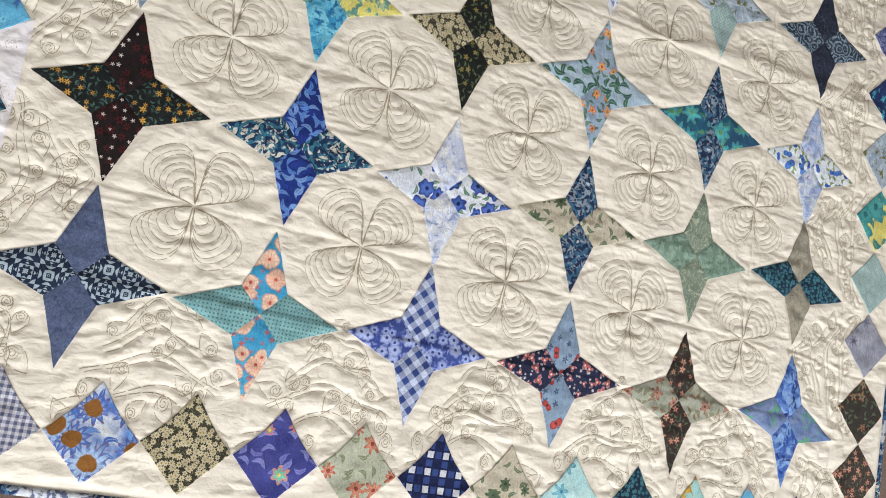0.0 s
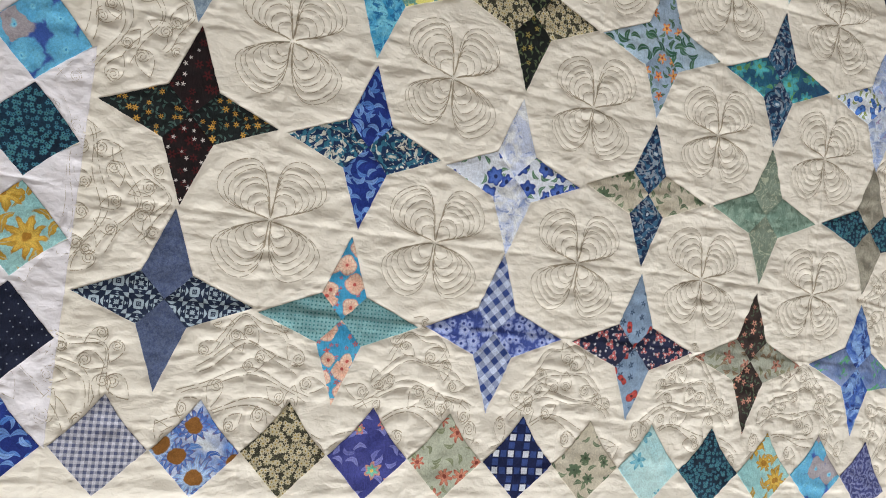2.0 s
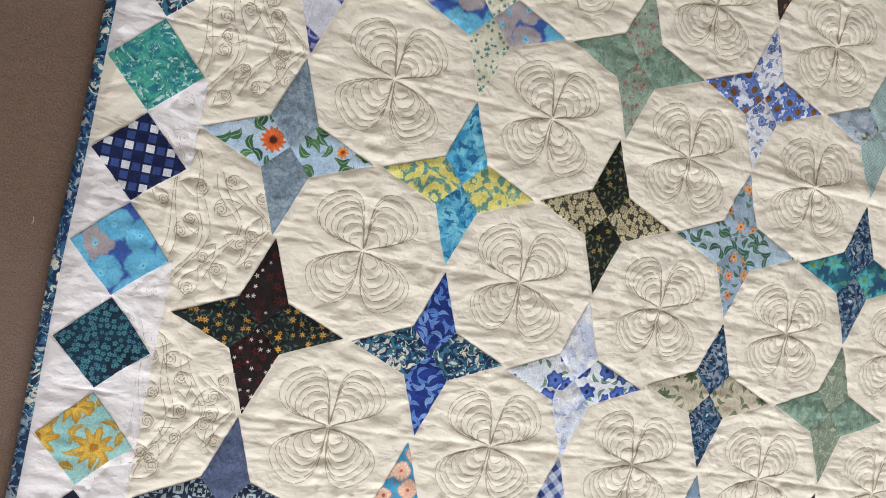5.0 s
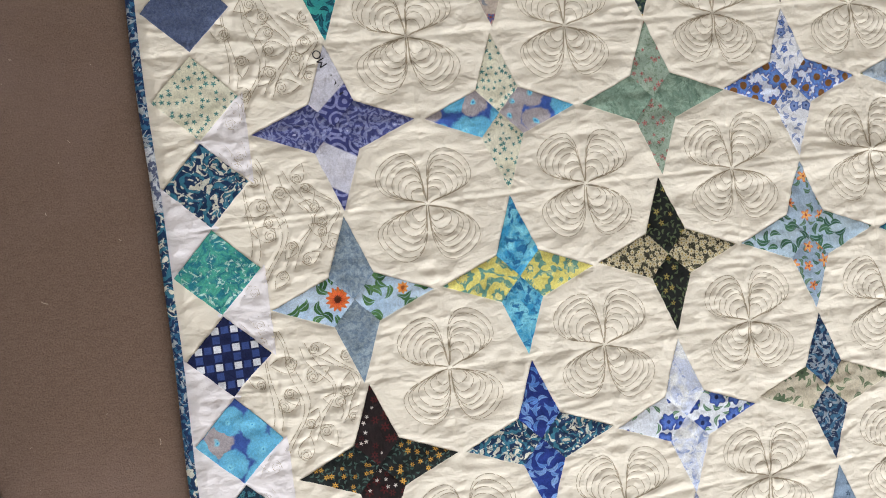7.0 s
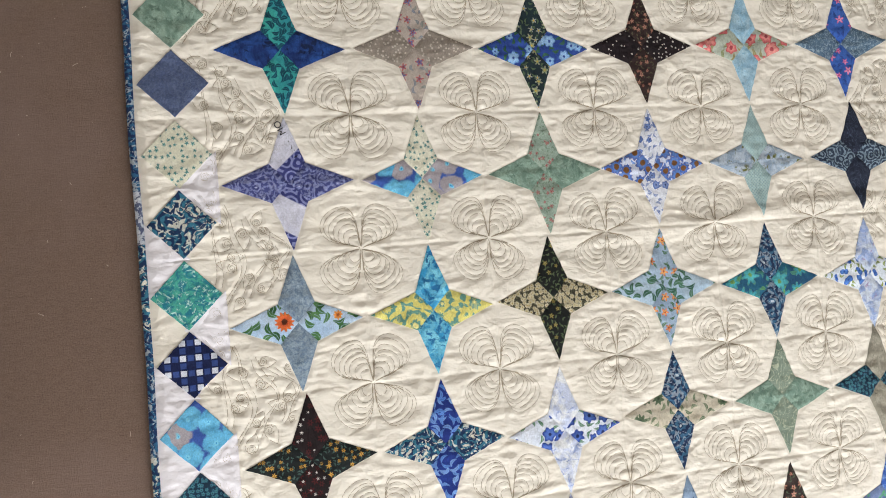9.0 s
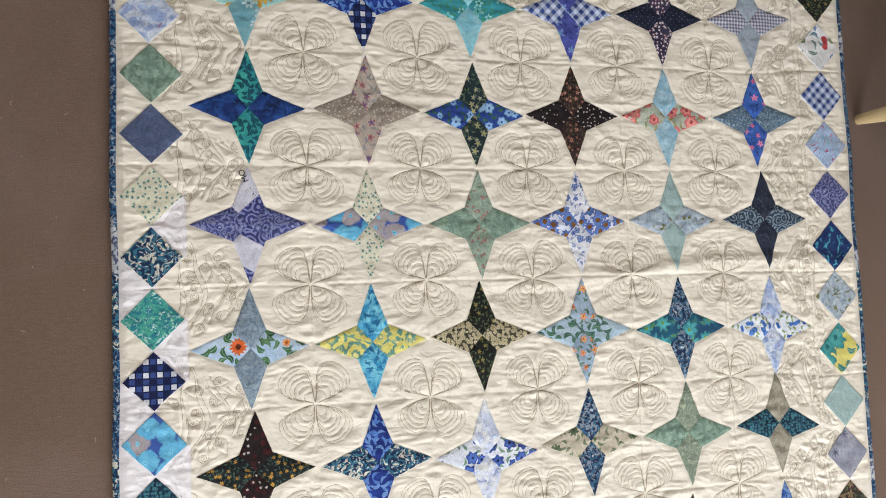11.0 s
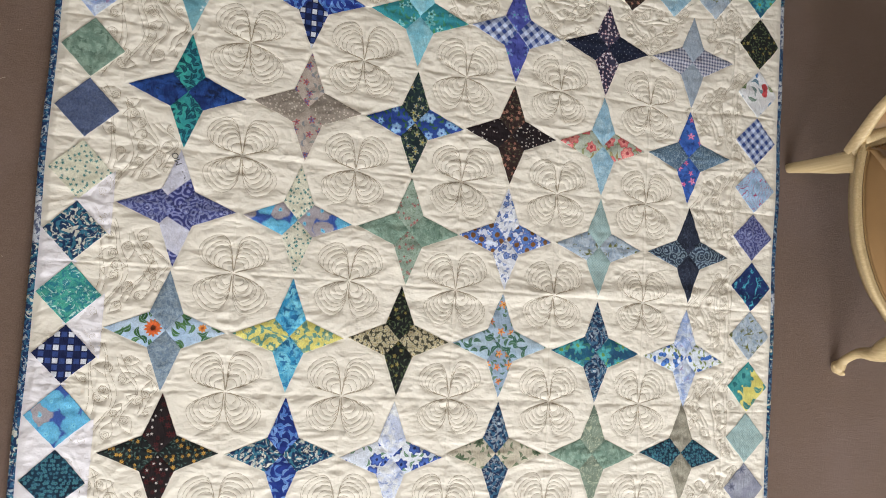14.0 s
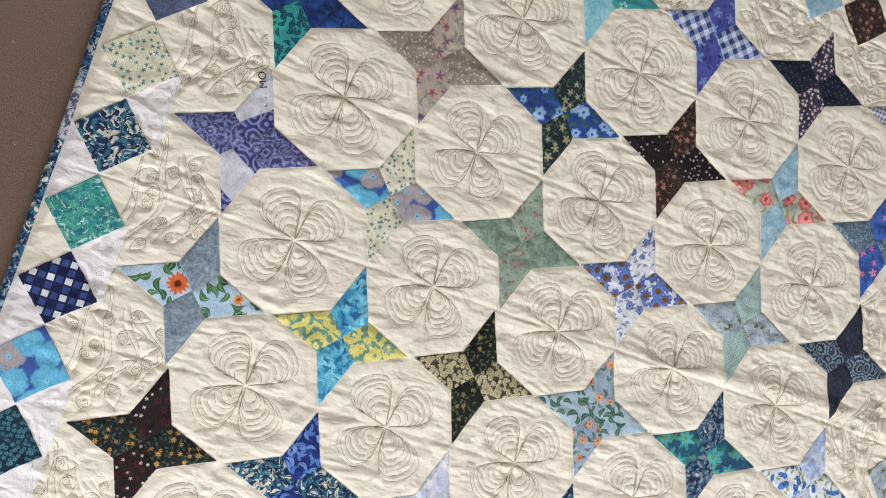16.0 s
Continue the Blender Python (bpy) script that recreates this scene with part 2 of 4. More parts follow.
def starry(name, base, base2, star, size=0.016, radius=0.38, amount=0.75, blotch=None):
    n = Nodes(name)
    at = n.place()
    c = ground(n, at, base, base2, 0.02)
    if blotch:
        c = bloom(n, c, n.v("ADD", at, (0.4, 0.9, 0.0)), size * 1.2, 6, 0.42, blotch, blotch, base, 0.8)
    return cloth(n, bloom(n, c, at, size, 5, radius, star, star, star, amount, 0.7, 0.42))


def paisley(name, base, line, light, size=0.032, rings=5.0, cover=0.5):
    """Swirls: bands round scattered eyes, bent, with small beads between."""
    n = Nodes(name, sheen=0.05)
    at = n.wobble(n.place(), 32.0, 0.022)
    x, y, r, turn, rnd = n.cells(at, size)
    wave = n.m("SINE", n.m("ADD", n.m("MULTIPLY", r, rings * 6.28 / size), n.m("MULTIPLY", rnd[0], 6.28)))
    beads = n.m("COSINE", n.m("MULTIPLY", turn, 9.0))
    f = n.step(n.m("MULTIPLY_ADD", beads, 0.45, wave), 0.1, 0.4)
    c = n.mix(n.m("MULTIPLY", f, 0.85), rgb(base), rgb(line))
    g = n.m("MULTIPLY", n.step(r, size * 0.11, size * 0.08), n.m("LESS_THAN", rnd[1], cover))
    c = n.mix(g, c, rgb(light))
    h = n.step(n.noise(at, 85.0, 2.0, 0.5, 1.8), 0.55, 0.59)
    return cloth(n, n.mix(n.m("MULTIPLY", h, cover), c, rgb(light)))


def scroll(name, base, base2, line, size=0.03, width=0.05):
    """Fine curling lines over a mottled ground."""
    n = Nodes(name)
    at = n.place()
    f = n.noise(n.wobble(at, 40.0, 0.02), 1 / size, 1.0, 0.4, 2.2)
    f = n.m("PINGPONG", n.m("MULTIPLY", f, 5.0), 0.5)
    return cloth(n, n.mix(n.step(f, width + 0.08, width), ground(n, at, base, base2), rgb(line)))


def lattice(name, pale, dark, size=0.05):
    """Block print: rosettes in rings, joined by a zigzag."""
    n = Nodes(name)
    x, y, r, turn, rnd = n.cells(n.wobble(n.place(45.0), 30.0, 0.003), size, 0.0)
    q = n.m("DIVIDE", r, size)
    petal = n.m("MULTIPLY", n.m("COSINE", n.m("MULTIPLY", turn, 8.0)), 0.9)
    f = n.step(n.m("ADD", n.m("SINE", n.m("MULTIPLY", q, 34.0)), petal), -0.1, 0.15)
    zig = n.m("SINE", n.m("MULTIPLY", n.m("ADD", n.m("ABSOLUTE", x), n.m("ABSOLUTE", y)), 5.2 * 6.28 / size))
    f = n.m("MULTIPLY", f, n.step(zig, -0.75, -0.5))
    return cloth(n, n.mix(f, rgb(dark), rgb(pale)))


def texture(name, a, b, size=0.004):
    """A nearly plain cotton with fine mottling."""
    n = Nodes(name)
    at = n.place()
    c = n.mix(n.step(n.noise(at, 1 / size, 2.0, 0.6, 1.0), 0.35, 0.65), rgb(a), rgb(b))
    return cloth(n, n.mix(n.m("MULTIPLY", n.noise(at, 22.0, 3.0), 0.5), c, rgb(a)))


def plain(name, colour, roughness=0.9):
    """Plain cotton of the ground, with soft creases and slight toning."""
    n = Nodes(name, roughness, sheen=0.04)
    at = n.place(shift=False)
    c = n.mix(n.step(n.noise(at, 6.0, 3.0), 0.3, 0.7), rgb(colour), rgb(colour, 0.95))
    c = n.mix(n.m("MULTIPLY", n.noise(at, 900.0, 1.0), 0.14), c, rgb(colour, 0.7))
    crease = n.noise(n.v("MULTIPLY", at, (0.6, 1.0, 1.0)), 34.0, 3.0, 0.5, 0.6)
    fine = n.noise(n.v("MULTIPLY", at, (0.7, 1.0, 1.0)), 160.0, 3.0, 0.55, 0.5)
    return n.done(c, n.m("MULTIPLY_ADD", fine, 0.26, crease), 0.0048, 0.85)


CREAM = plain("cream_cotton", "ede7db")
WHITE = plain("white_cotton", "ece9ef")
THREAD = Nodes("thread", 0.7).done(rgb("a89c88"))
# seam thread, coloured dark to paint in the shade along patch edges
SEAM_SHADE = Nodes("seam_thread_painted_shadow", 0.9).done(rgb("8d8474"))

F = dict(
    slate=texture("slate_cotton", "46547a", "64718f"),
    block=lattice("block_print", "a3b5c2", "1d2a44", 0.036),
    coral=floral("coral_aqua_print", "2f97c8", "48a8d2", "ecd6c0", "e6b8a0", "c0504a", 0.026, 0.60, 4, 0.7, None, None, "c9564c", 0.05, 0.16),
    tealdot=dotted("teal_dotted", "84b2b6", "76a4aa", "2f747c", 0.0052, 0.22),
    gingham=gingham("blue_gingham", "c4d0ea", "2c4488"),
    roses=floral("blue_roses", "2a3c86", "3a4f9c", "8294d2", "aab8e4", "2c3f8a", 0.017, 0.60, 6, 1.0, "5a6cb8", "8a98d0", None, 0.10, 0.22),
    melon=floral("melon_print", "7d96b4", "8aa2bd", "b23632", "c24b42", "5a2c2c", 0.036, 0.34, 2, 0.75, None, None, "38506c"),
    navyred=floral("navy_red_print", "1b2038", "23294a", "9c3238", "b84a4e", "e0d8d8", 0.017, 0.44, 3, 0.8, None, None, "dcdce4"),
    brown=floral("brown_floral", "2f2624", "40332f", "b87a68", "d0a088", "7a3c34", 0.016, 0.40, 5, 0.7, "5a6650", "4a5848"),
    sage_rust=floral("sage_rust_floral", "999e90", "a8aa9c", "985448", "b88472", "6a4a3c", 0.030, 0.36, 5, 0.6, "7a7f62", "8a6a52"),
    royal_water=batik("royal_watercolour", "2a58b4", "86aee4", "1c347c", 0.022, 0.54),
    violet_green=batik("violet_green_watercolour", "5f78ac", "7f92bc", "57a874", 0.035, 0.54),
    blackstar=starry("black_star_print", "1b1416", "221619", "dcd6d2", 0.0125, 0.23, 0.55, "4c1418"),
    blackgold=floral("black_gold_floral", "12171a", "181f20", "b98a30", "d6a544", "5c4a1c", 0.0135, 0.34, 6, 0.6, "4a6660", "34504a"),
    leaf=leafy("royal_leaf_print", "10297a", "163692", "3a72c4", "7ea6e0", 0.016, 0.60, 0.17, 1.0),
    paisley=paisley("navy_cream_paisley", "123056", "2f7590", "dcdccf", 0.036, 3.2, 0.8),
    lavender=batik("lavender_watercolour", "c6d0ea", "e8ecf2", "94a6d4", 0.03, 0.56),
    bluerose=floral("blue_rose_on_white", "d3dcec", "dfe5f0", "2647a0", "4b6fc4", "16265c", 0.030, 0.50, 6, 0.9, "4b7a5c", "6a9474", None, 0.14),
    darkpaisley=paisley("dark_blue_paisley", "152c50", "35688c", "b9c6d2", 0.038, 3.0, 0.5),
    greencheck=floral("cream_green_sprig", "c6bfae", "bcb4a0", "5f7256", "53664e", "3d4c3c", 0.032, 0.36, 7, 0.5, "5b6e54", "768468", None, 0.2),
    sagescroll=scroll("sage_scroll", "76877a", "849485", "b4bda6"),
    sage=batik("sage_mottled", "6d8a7c", "8ea899", "5f7a6c", 0.018, 0.56),
    taupe=batik("taupe_mottled", "8c877a", "a39f90", "777265", 0.02, 0.6),
    tealsmall=floral("dark_teal_small_floral", "0c2236", "123248", "2f6c8c", "44848e", "123040", 0.0066, 0.56, 5, 0.95, None, None, None, 0.16),
    greyblue=texture("grey_blue_texture", "6a8098", "9fb0bc", 0.006),
    sunflower=sunflowers("sunflower_on_sky"),
    turquoise=batik("turquoise_watercolour", "2692c6", "7acce4", "176ca4", 0.022, 0.53),
    yellowscroll=paisley("yellow_teal_scroll", "d9d173", "2c8a90", "e6df92", 0.036, 2.0, 0.4),
    blackolive=floral("black_olive_floral", "131616", "191d1c", "8f8136", "a99a58", "3a3a20", 0.016, 0.30, 5, 0.6, "4a5a40", "5c6a48"),
    daisies=floral("dark_daisy_print", "34332a", "403f32", "cfc9b2", "bdb598", "9a8238", 0.0078, 0.66, 8, 0.95, "5f6048", "6d6c50", None, 0.18),
    peach=floral("slate_peach_floral", "92aac6", "a0b6cd", "e67f4a", "e8b060", "a8482c", 0.026, 0.36, 5, 0.7, "5f8060", "3f6a50"),
    sprig=leafy("light_blue_sprigs", "a2bbd1", "afc5d6", "2c5c48", "4c7a5c", 0.019, 0.60, 0.20, 0.75),
    tealflower=floral("big_teal_flowers", "1a4a70", "1e6a88", "1f8ca8", "4cb2bc", "6fa05a", 0.040, 0.54, 7, 1.0, "5f9c5c", "2f7c88", None, 0.22),
    periwinkle=batik("periwinkle_watercolour", "8ea4d4", "cfdaec", "9c86b4", 0.026, 0.60),
    ovals=floral("blue_ovals_on_white", "dfe6ee", "d3deec", "2860bc", "4a80d0", "1f4a9c", 0.024, 0.44, 2, 0.8, "8c9e4c", "7a9040"),
    indigo=paisley("indigo_paisley", "3c427c", "7d86b8", "b0b6d8", 0.020, 2.6, 0.3),
    music=script("music_print", "dcdce8", "343a78", "8a90c4", "c2c4da"),
    creamteal=floral("cream_teal_small_floral", "d8d7c2", "dedccb", "4a8888", "5f9a96", "2f5c5c", 0.0095, 0.36, 5, 0.8),
    bluecloud=ringed("blue_cloud_batik", "7ccce8", "2f94d0", "3458ac", "a8a2aa", 0.034),
    sagered=floral("sage_red_sprigs", "8fa396", "9aad9f", "a85a5c", "b8807c", "7a4444", 0.012, 0.34, 5, 0.6, "7c927f", "6f8874"),
    bluewhite=floral("white_small_blue", "e2e6f0", "dadfee", "4a6cb8", "7c94cc", "2a4078", 0.022, 0.36, 5, 0.6, "8a9cc8", "6a80b8", None, 0.12),
    petals=floral("blue_petals_brown_hearts", "d8def0", "cfd8ee", "2f64c0", "5a88d4", "7a5228", 0.024, 0.66, 9, 1.0, "3a6cc4", "6a94d8", None, 0.12, 0.36),
    seafoam=dotted("seafoam_fine_check", "aac3c2", "a0bbbc", "8aa8ae", 0.0046, 0.30, 45.0),
    olive=batik("olive_blue_print", "93a6bc", "b4c2d0", "6c7038", 0.02, 0.56),
    charcoal=scroll("charcoal_navy_print", "222838", "2a3144", "434e66", 0.03, 0.03),
    slatescroll=paisley("slate_navy_scroll", "27364c", "8ca2b4", "5d748a", 0.024, 3.5, 0.3),
    tealleaf=leafy("teal_leaf_print", "35a8a0", "27909a", "0c4052", "125066", 0.013, 0.58, 0.24, 1.0),
    navybatik=batik("navy_batik", "0e2c68", "184690", "0b2048", 0.03),
    pinktaupe=floral("taupe_coral_floral", "aea299", "b9ada4", "c4604c", "4a679c", "8a3c34", 0.026, 0.34, 5, 0.7, "8a8f88", "7a8090"),
    taupespeck=dotted("taupe_speckled", "8b8178", "958b81", "c0b8ac", 0.0075, 0.22, 0.0, 1.0, 0.8),
    darkgarden=floral("dark_garden_print", "1a2a32", "22353a", "7f98ac", "94a06a", "c8a23c", 0.019, 0.38, 5, 0.65, "5a6f50", "465c46"),
    royalgarden=floral("royal_garden_print", "1f3c8c", "24489c", "78aade", "9cc4ea", "2c4fa0", 0.028, 0.44, 6, 0.75, "2c5c34", "3d6c40", None, 0.12),
    brownsmall=floral("dark_brown_small_floral", "291c1c", "352524", "9c6252", "b88a74", "5a2c28", 0.0135, 0.36, 5, 0.65, "5c5440", "4c4836"),
    blackdot=starry("black_white_stars", "1c1519", "231a1f", "d8d2cc", 0.0095, 0.25, 0.6),
    paleblue=batik("pale_blue_mottled", "88b2cc", "a6c8da", "7aa6c0", 0.03, 0.58),
    pinkrose=floral("pink_rose_on_sage", "b6bfb2", "a9b4a6", "d4666a", "e89a92", "a83c48", 0.036, 0.52, 6, 0.85, "9c8a54", "8a9468", None, 0.12),
    blossom=floral("royal_pink_blossom", "2a59b2", "3566c0", "d670a4", "e49cc0", "b84a80", 0.026, 0.38, 5, 0.65, "1f3f88", "2a4c98"),
    slatefine=scroll("slate_fine_print", "4a6480", "557088", "93a9b8", 0.016, 0.09),
    aquagrey=floral("aqua_white_floral", "69a4b6", "7cb2c0", "d2dee2", "a4c4d0", "4a8494", 0.034, 0.46, 6, 0.75),
    aquayellow=floral("aqua_yellow_floral", "8cc0c4", "9ccccc", "c89a2c", "d8b44a", "a8761c", 0.050, 0.46, 9, 0.75, "c09a34", "b08c2c", None, 0.22, 0.25),
    check=check("navy_check", "101c48", "2c4484", "d0d5e0"),
    aqua=batik("pale_aqua", "7cc2d8", "96d0e0", "68b4cc", 0.05, 0.62),
    tealgarden=floral("teal_garden_print", "2a8594", "2f94a0", "9edbe0", "57b0b8", "2c6c5c", 0.030, 0.42, 5, 0.7, "4a9a68", "2c7c78"),
    indigofloral=floral("indigo_floral", "3f489e", "4c56b0", "868cd8", "6a72c8", "48b0b0", 0.026, 0.42, 5, 0.7, "2c3480", "353f90"),
    redcheck=floral("red_navy_print", "2c2a44", "383650", "b04c58", "d4dae6", "e0dfe4", 0.0085, 0.46, 4, 0.85),
    navydot=dotted("navy_pin_dots", "141a30", "1a2138", "9aa4b4", 0.0100, 0.07, 45.0, 0.35),
    greysolid=texture("grey_blue_plain", "98a6b8", "a4b1c0", 0.006),
    greycheck=gingham("grey_lavender_check", "c9cad6", "565d7e", 0.0080, 0.0),
    bluesun=floral("blue_petals_gold_hearts", "e0e8f2", "3f74c4", "2c66c0", "a8c8ee", "8a5a20", 0.044, 0.72, 12, 1.0, "2c5cb4", "6fa0e0", None, 0.20, 0.34),
    violet=floral("violet_garden_print", "363c88", "454a98", "c8507c", "52b8a4", "e0c060", 0.036, 0.34, 6, 0.6, "6a70bc", "868cd0", None, 0.2),
    sagecoral=floral("sage_coral_roses", "a8ae9c", "b6bba8", "b8604c", "d08a70", "8a3f34", 0.030, 0.44, 7, 0.65, "7a8264", "8c9474"),
    paleaqua=floral("pale_aqua_floral", "aad6dc", "bce0e2", "5aaac4", "7fc0d0", "3f8aa8", 0.034, 0.42, 6, 0.6),
    tealwater=batik("teal_green_watercolour", "1a7a90", "48ac9a", "b4dad4", 0.012, 0.55),
    oceandot=batik("navy_turquoise_blossom", "0f2760", "16326c", "44b0c8", 0.022, 0.55),
    text=scroll("pale_blue_script", "9dbde0", "aac6e4", "b04878", 0.06, 0.012),
    tulip=floral("white_red_tulips", "e4e4e6", "dcdfe4", "c23640", "cc4a50", "a82c38", 0.050, 0.34, 2, 0.7, "3f78b8", "7a8c44"),
    greyfloral=floral("grey_rose_print", "8c90a4", "a0a4b4", "c0c2d0", "6f748c", "565a70", 0.034, 0.48, 7, 0.85),
    rust=floral("dark_rust_floral", "2c2a28", "38332e", "b05c40", "7a8a6a", "6a2c24", 0.022, 0.42, 5, 0.75, "4f5c44", "5f6a50"),
    yellowteal=floral("yellow_teal_blossom", "d9d070", "d0cc7c", "2f8f96", "4aa4a4", "1f6c78", 0.055, 0.56, 9, 1.0, "2f7c80", "3f9490", None, 0.14),
    scrollwork=paisley("white_navy_scrollwork", "b9c0cb", "1d3262", "d3d6da", 0.018, 1.6, 0.5),
    binding=paisley("blue_binding_print", "14305a", "2a648c", "c3ccd0", 0.024, 2.6, 0.6),
)

# ---------------------------------------------------------------- building blocks


def part(name, data, material, parent=None, label="", smooth=True):
    """Links a bmesh, or (vertices, faces), as one mesh object under a thing or a part."""
    mesh = bpy.data.meshes.new(name)
    if isinstance(data, bmesh.types.BMesh):
        data.to_mesh(mesh)
        data.free()
    else:
        mesh.from_pydata(data[0], [], data[1])
    mesh.materials.append(material)
    if smooth:
        mesh.shade_smooth()
    ob = new(name, mesh)
    ob.parent = parent
    return tagged(ob, label)


def box(bm, x0, x1, y0, y1, z0, z1, bevel=0.0):
    made = bmesh.ops.create_cube(bm, size=1.0, matrix=Matrix.LocRotScale(((x0 + x1) / 2, (y0 + y1) / 2, (z0 + z1) / 2), None, (x1 - x0, y1 - y0, z1 - z0)))
    if bevel:
        edges = list({e for v in made["verts"] for e in v.link_edges})
        bmesh.ops.bevel(bm, geom=edges, offset=bevel, segments=2, affect="EDGES", profile=0.6)
    return bm


def sweep(rings, close=False):
    """Vertices and faces of a skin over rings of equally many points."""
    verts = [tuple(p) for ring in rings for p in ring]
    k, faces = len(rings[0]), []
    for a in range(len(rings) - (0 if close else 1)):
        b = (a + 1) % len(rings)
        for n in range(k):
            m = (n + 1) % k
            faces.append((a * k + n, a * k + m, b * k + m, b * k + n))
    if not close:
        faces.append(tuple(reversed(range(k))))
        faces.append(tuple(range((len(rings) - 1) * k, len(rings) * k)))
    return verts, faces


def smoothed(points, steps):
    """A smooth line through points (Catmull-Rom)."""
    p = np.array([points[0], *points, points[-1]], float)
    out = []
    for n in range(1, len(p) - 2):
        for t in np.linspace(0, 1, steps, endpoint=False):
            a, b, c, d = p[n - 1:n + 3]
            out.append(0.5 * (2 * b + (c - a) * t + (2 * a - 5 * b + 4 * c - d) * t ** 2 + (3 * b - a - 3 * c + d) * t ** 3))
    return np.array([*out, p[-2]])


# ---------------------------------------------------------------- room
def carpet_material():
    n = Nodes("brown_carpet", 0.95, 0.15, 0.1)
    at = n.place(shift=False)
    pile = n.noise(at, 420.0, 3.0, 0.7)
    tuft = n.noise(n.v("MULTIPLY", at, (0.55, 1.0, 1.0)), 130.0, 4.0, 0.65)
    worn = n.noise(at, 3.2, 4.0, 0.6)
    c = n.mix(n.step(pile, 0.3, 0.7), rgb("6b584d"), rgb("826e62"))
    c = n.mix(n.m("MULTIPLY", n.step(tuft, 0.40, 0.66), 0.2), c, rgb("5b4a40"))
    c = n.mix(n.m("MULTIPLY", n.step(worn, 0.45, 0.7), 0.45), c, rgb("83706a"))
    return n.done(c, n.m("ADD", pile, n.m("MULTIPLY", tuft, 0.7)), 0.003, 0.6)


def wall_material(name, code):
    n = Nodes(name, 0.9)
    at = n.place(shift=False)
    c = n.mix(n.noise(at, 3.0, 4.0), rgb(code), rgb(code, 0.9))
    return n.done(c, n.noise(at, 160.0, 3.0), 0.001, 0.3)


CARPET = carpet_material()
PLASTER = wall_material("off_white_plaster", "dad6d0")
CEILING = wall_material("white_ceiling", "e6e3dd")
GLOSS = wall_material("white_gloss_paint", "ebe8e2")
T = 0.12

bm = bmesh.new()
bmesh.ops.create_grid(bm, x_segments=60, y_segments=60, size=0.5, matrix=Matrix.LocRotScale(((WEST + EAST) / 2, (SOUTH + NORTH) / 2, 0), None, (EAST - WEST + 2 * T, NORTH - SOUTH + 2 * T, 1)))
for vert in bm.verts:
    vert.co.z += 0.0012 * noise.noise(Vector((vert.co.x * 6, vert.co.y * 6, 3.0))) - 0.001
tagged(part("floor", bm, CARPET), "brown short-pile fitted carpet with bits of lint", "carpet", kind="structure")
for name, sides in (("wall_north", (WEST, EAST, NORTH, NORTH + T)), ("wall_west", (WEST - T, WEST, SOUTH - T, NORTH + T)), ("wall_east", (EAST, EAST + T, SOUTH - T, NORTH + T))):
    tagged(part(name, box(bmesh.new(), *sides, -0.05, HIGH), PLASTER, smooth=False), "off-white painted plaster wall", "wall", kind="structure")
bm = bmesh.new()
wx0, wx1, wz0, wz1 = WINDOW_X - WINDOW_W / 2, WINDOW_X + WINDOW_W / 2, WINDOW_Z, WINDOW_Z + WINDOW_H
for x0, x1, z0, z1 in ((WEST, wx0, -0.05, HIGH), (wx1, EAST, -0.05, HIGH), (wx0, wx1, -0.05, wz0), (wx0, wx1, wz1, HIGH)):
    box(bm, x0, x1, SOUTH - T, SOUTH, z0, z1)
tagged(part("wall_south", bm, PLASTER, smooth=False), "off-white plaster wall with a wide window", "wall", kind="structure")
tagged(part("ceiling", box(bmesh.new(), WEST - T, EAST + T, SOUTH - T, NORTH + T, HIGH, HIGH + 0.1), CEILING, smooth=False), "white painted ceiling", "ceiling", kind="structure")
window = tagged(new("window_1"), "white framed daylight window", "window", kind="structure")
bm = bmesh.new()
for x0, x1, z0, z1 in ((wx0, wx1, wz0, wz0 + 0.05), (wx0, wx1, wz1 - 0.05, wz1), (wx0, wx0 + 0.05, wz0 + 0.05, wz1 - 0.05), (wx1 - 0.05, wx1, wz0 + 0.05, wz1 - 0.05)):
    box(bm, x0, x1, SOUTH - T + 0.01, SOUTH - 0.05, z0, z1)
part("window_frame", bm, GLOSS, window, smooth=False)
part("window_sill", box(bmesh.new(), wx0 - 0.05, wx1 + 0.05, SOUTH + 0.002, SOUTH + 0.14, wz0 - 0.04, wz0 - 0.005, 0.006), GLOSS, window, smooth=False)

# ---------------------------------------------------------------- quilt: plan
S = 0.23                       # one star block, in metres; u, v below count in blocks
U0, U1, V0, V1 = -1.045, 6.100, -1.065, 6.03
STEP = 0.0095
rng = np.random.default_rng(4)


def soft(x):
    x = np.clip(x, 0, 1)
    return x * x * (3 - 2 * x)


def value_noise(u, v, size, seed):
    """Smooth noise from -1 to 1 over the plan."""
    table = np.random.default_rng(seed).uniform(-1, 1, (64, 64))
    x, y = np.asarray(u, float) / size + 11.3, np.asarray(v, float) / size + 17.7
    i, j = np.floor(x).astype(int), np.floor(y).astype(int)
    a, b = soft(x - i), soft(y - j)
    i0, i1, j0, j1 = i % 64, (i + 1) % 64, j % 64, (j + 1) % 64
    return (table[i0, j0] * (1 - a) + table[i1, j0] * a) * (1 - b) + (table[i0, j1] * (1 - a) + table[i1, j1] * a) * b


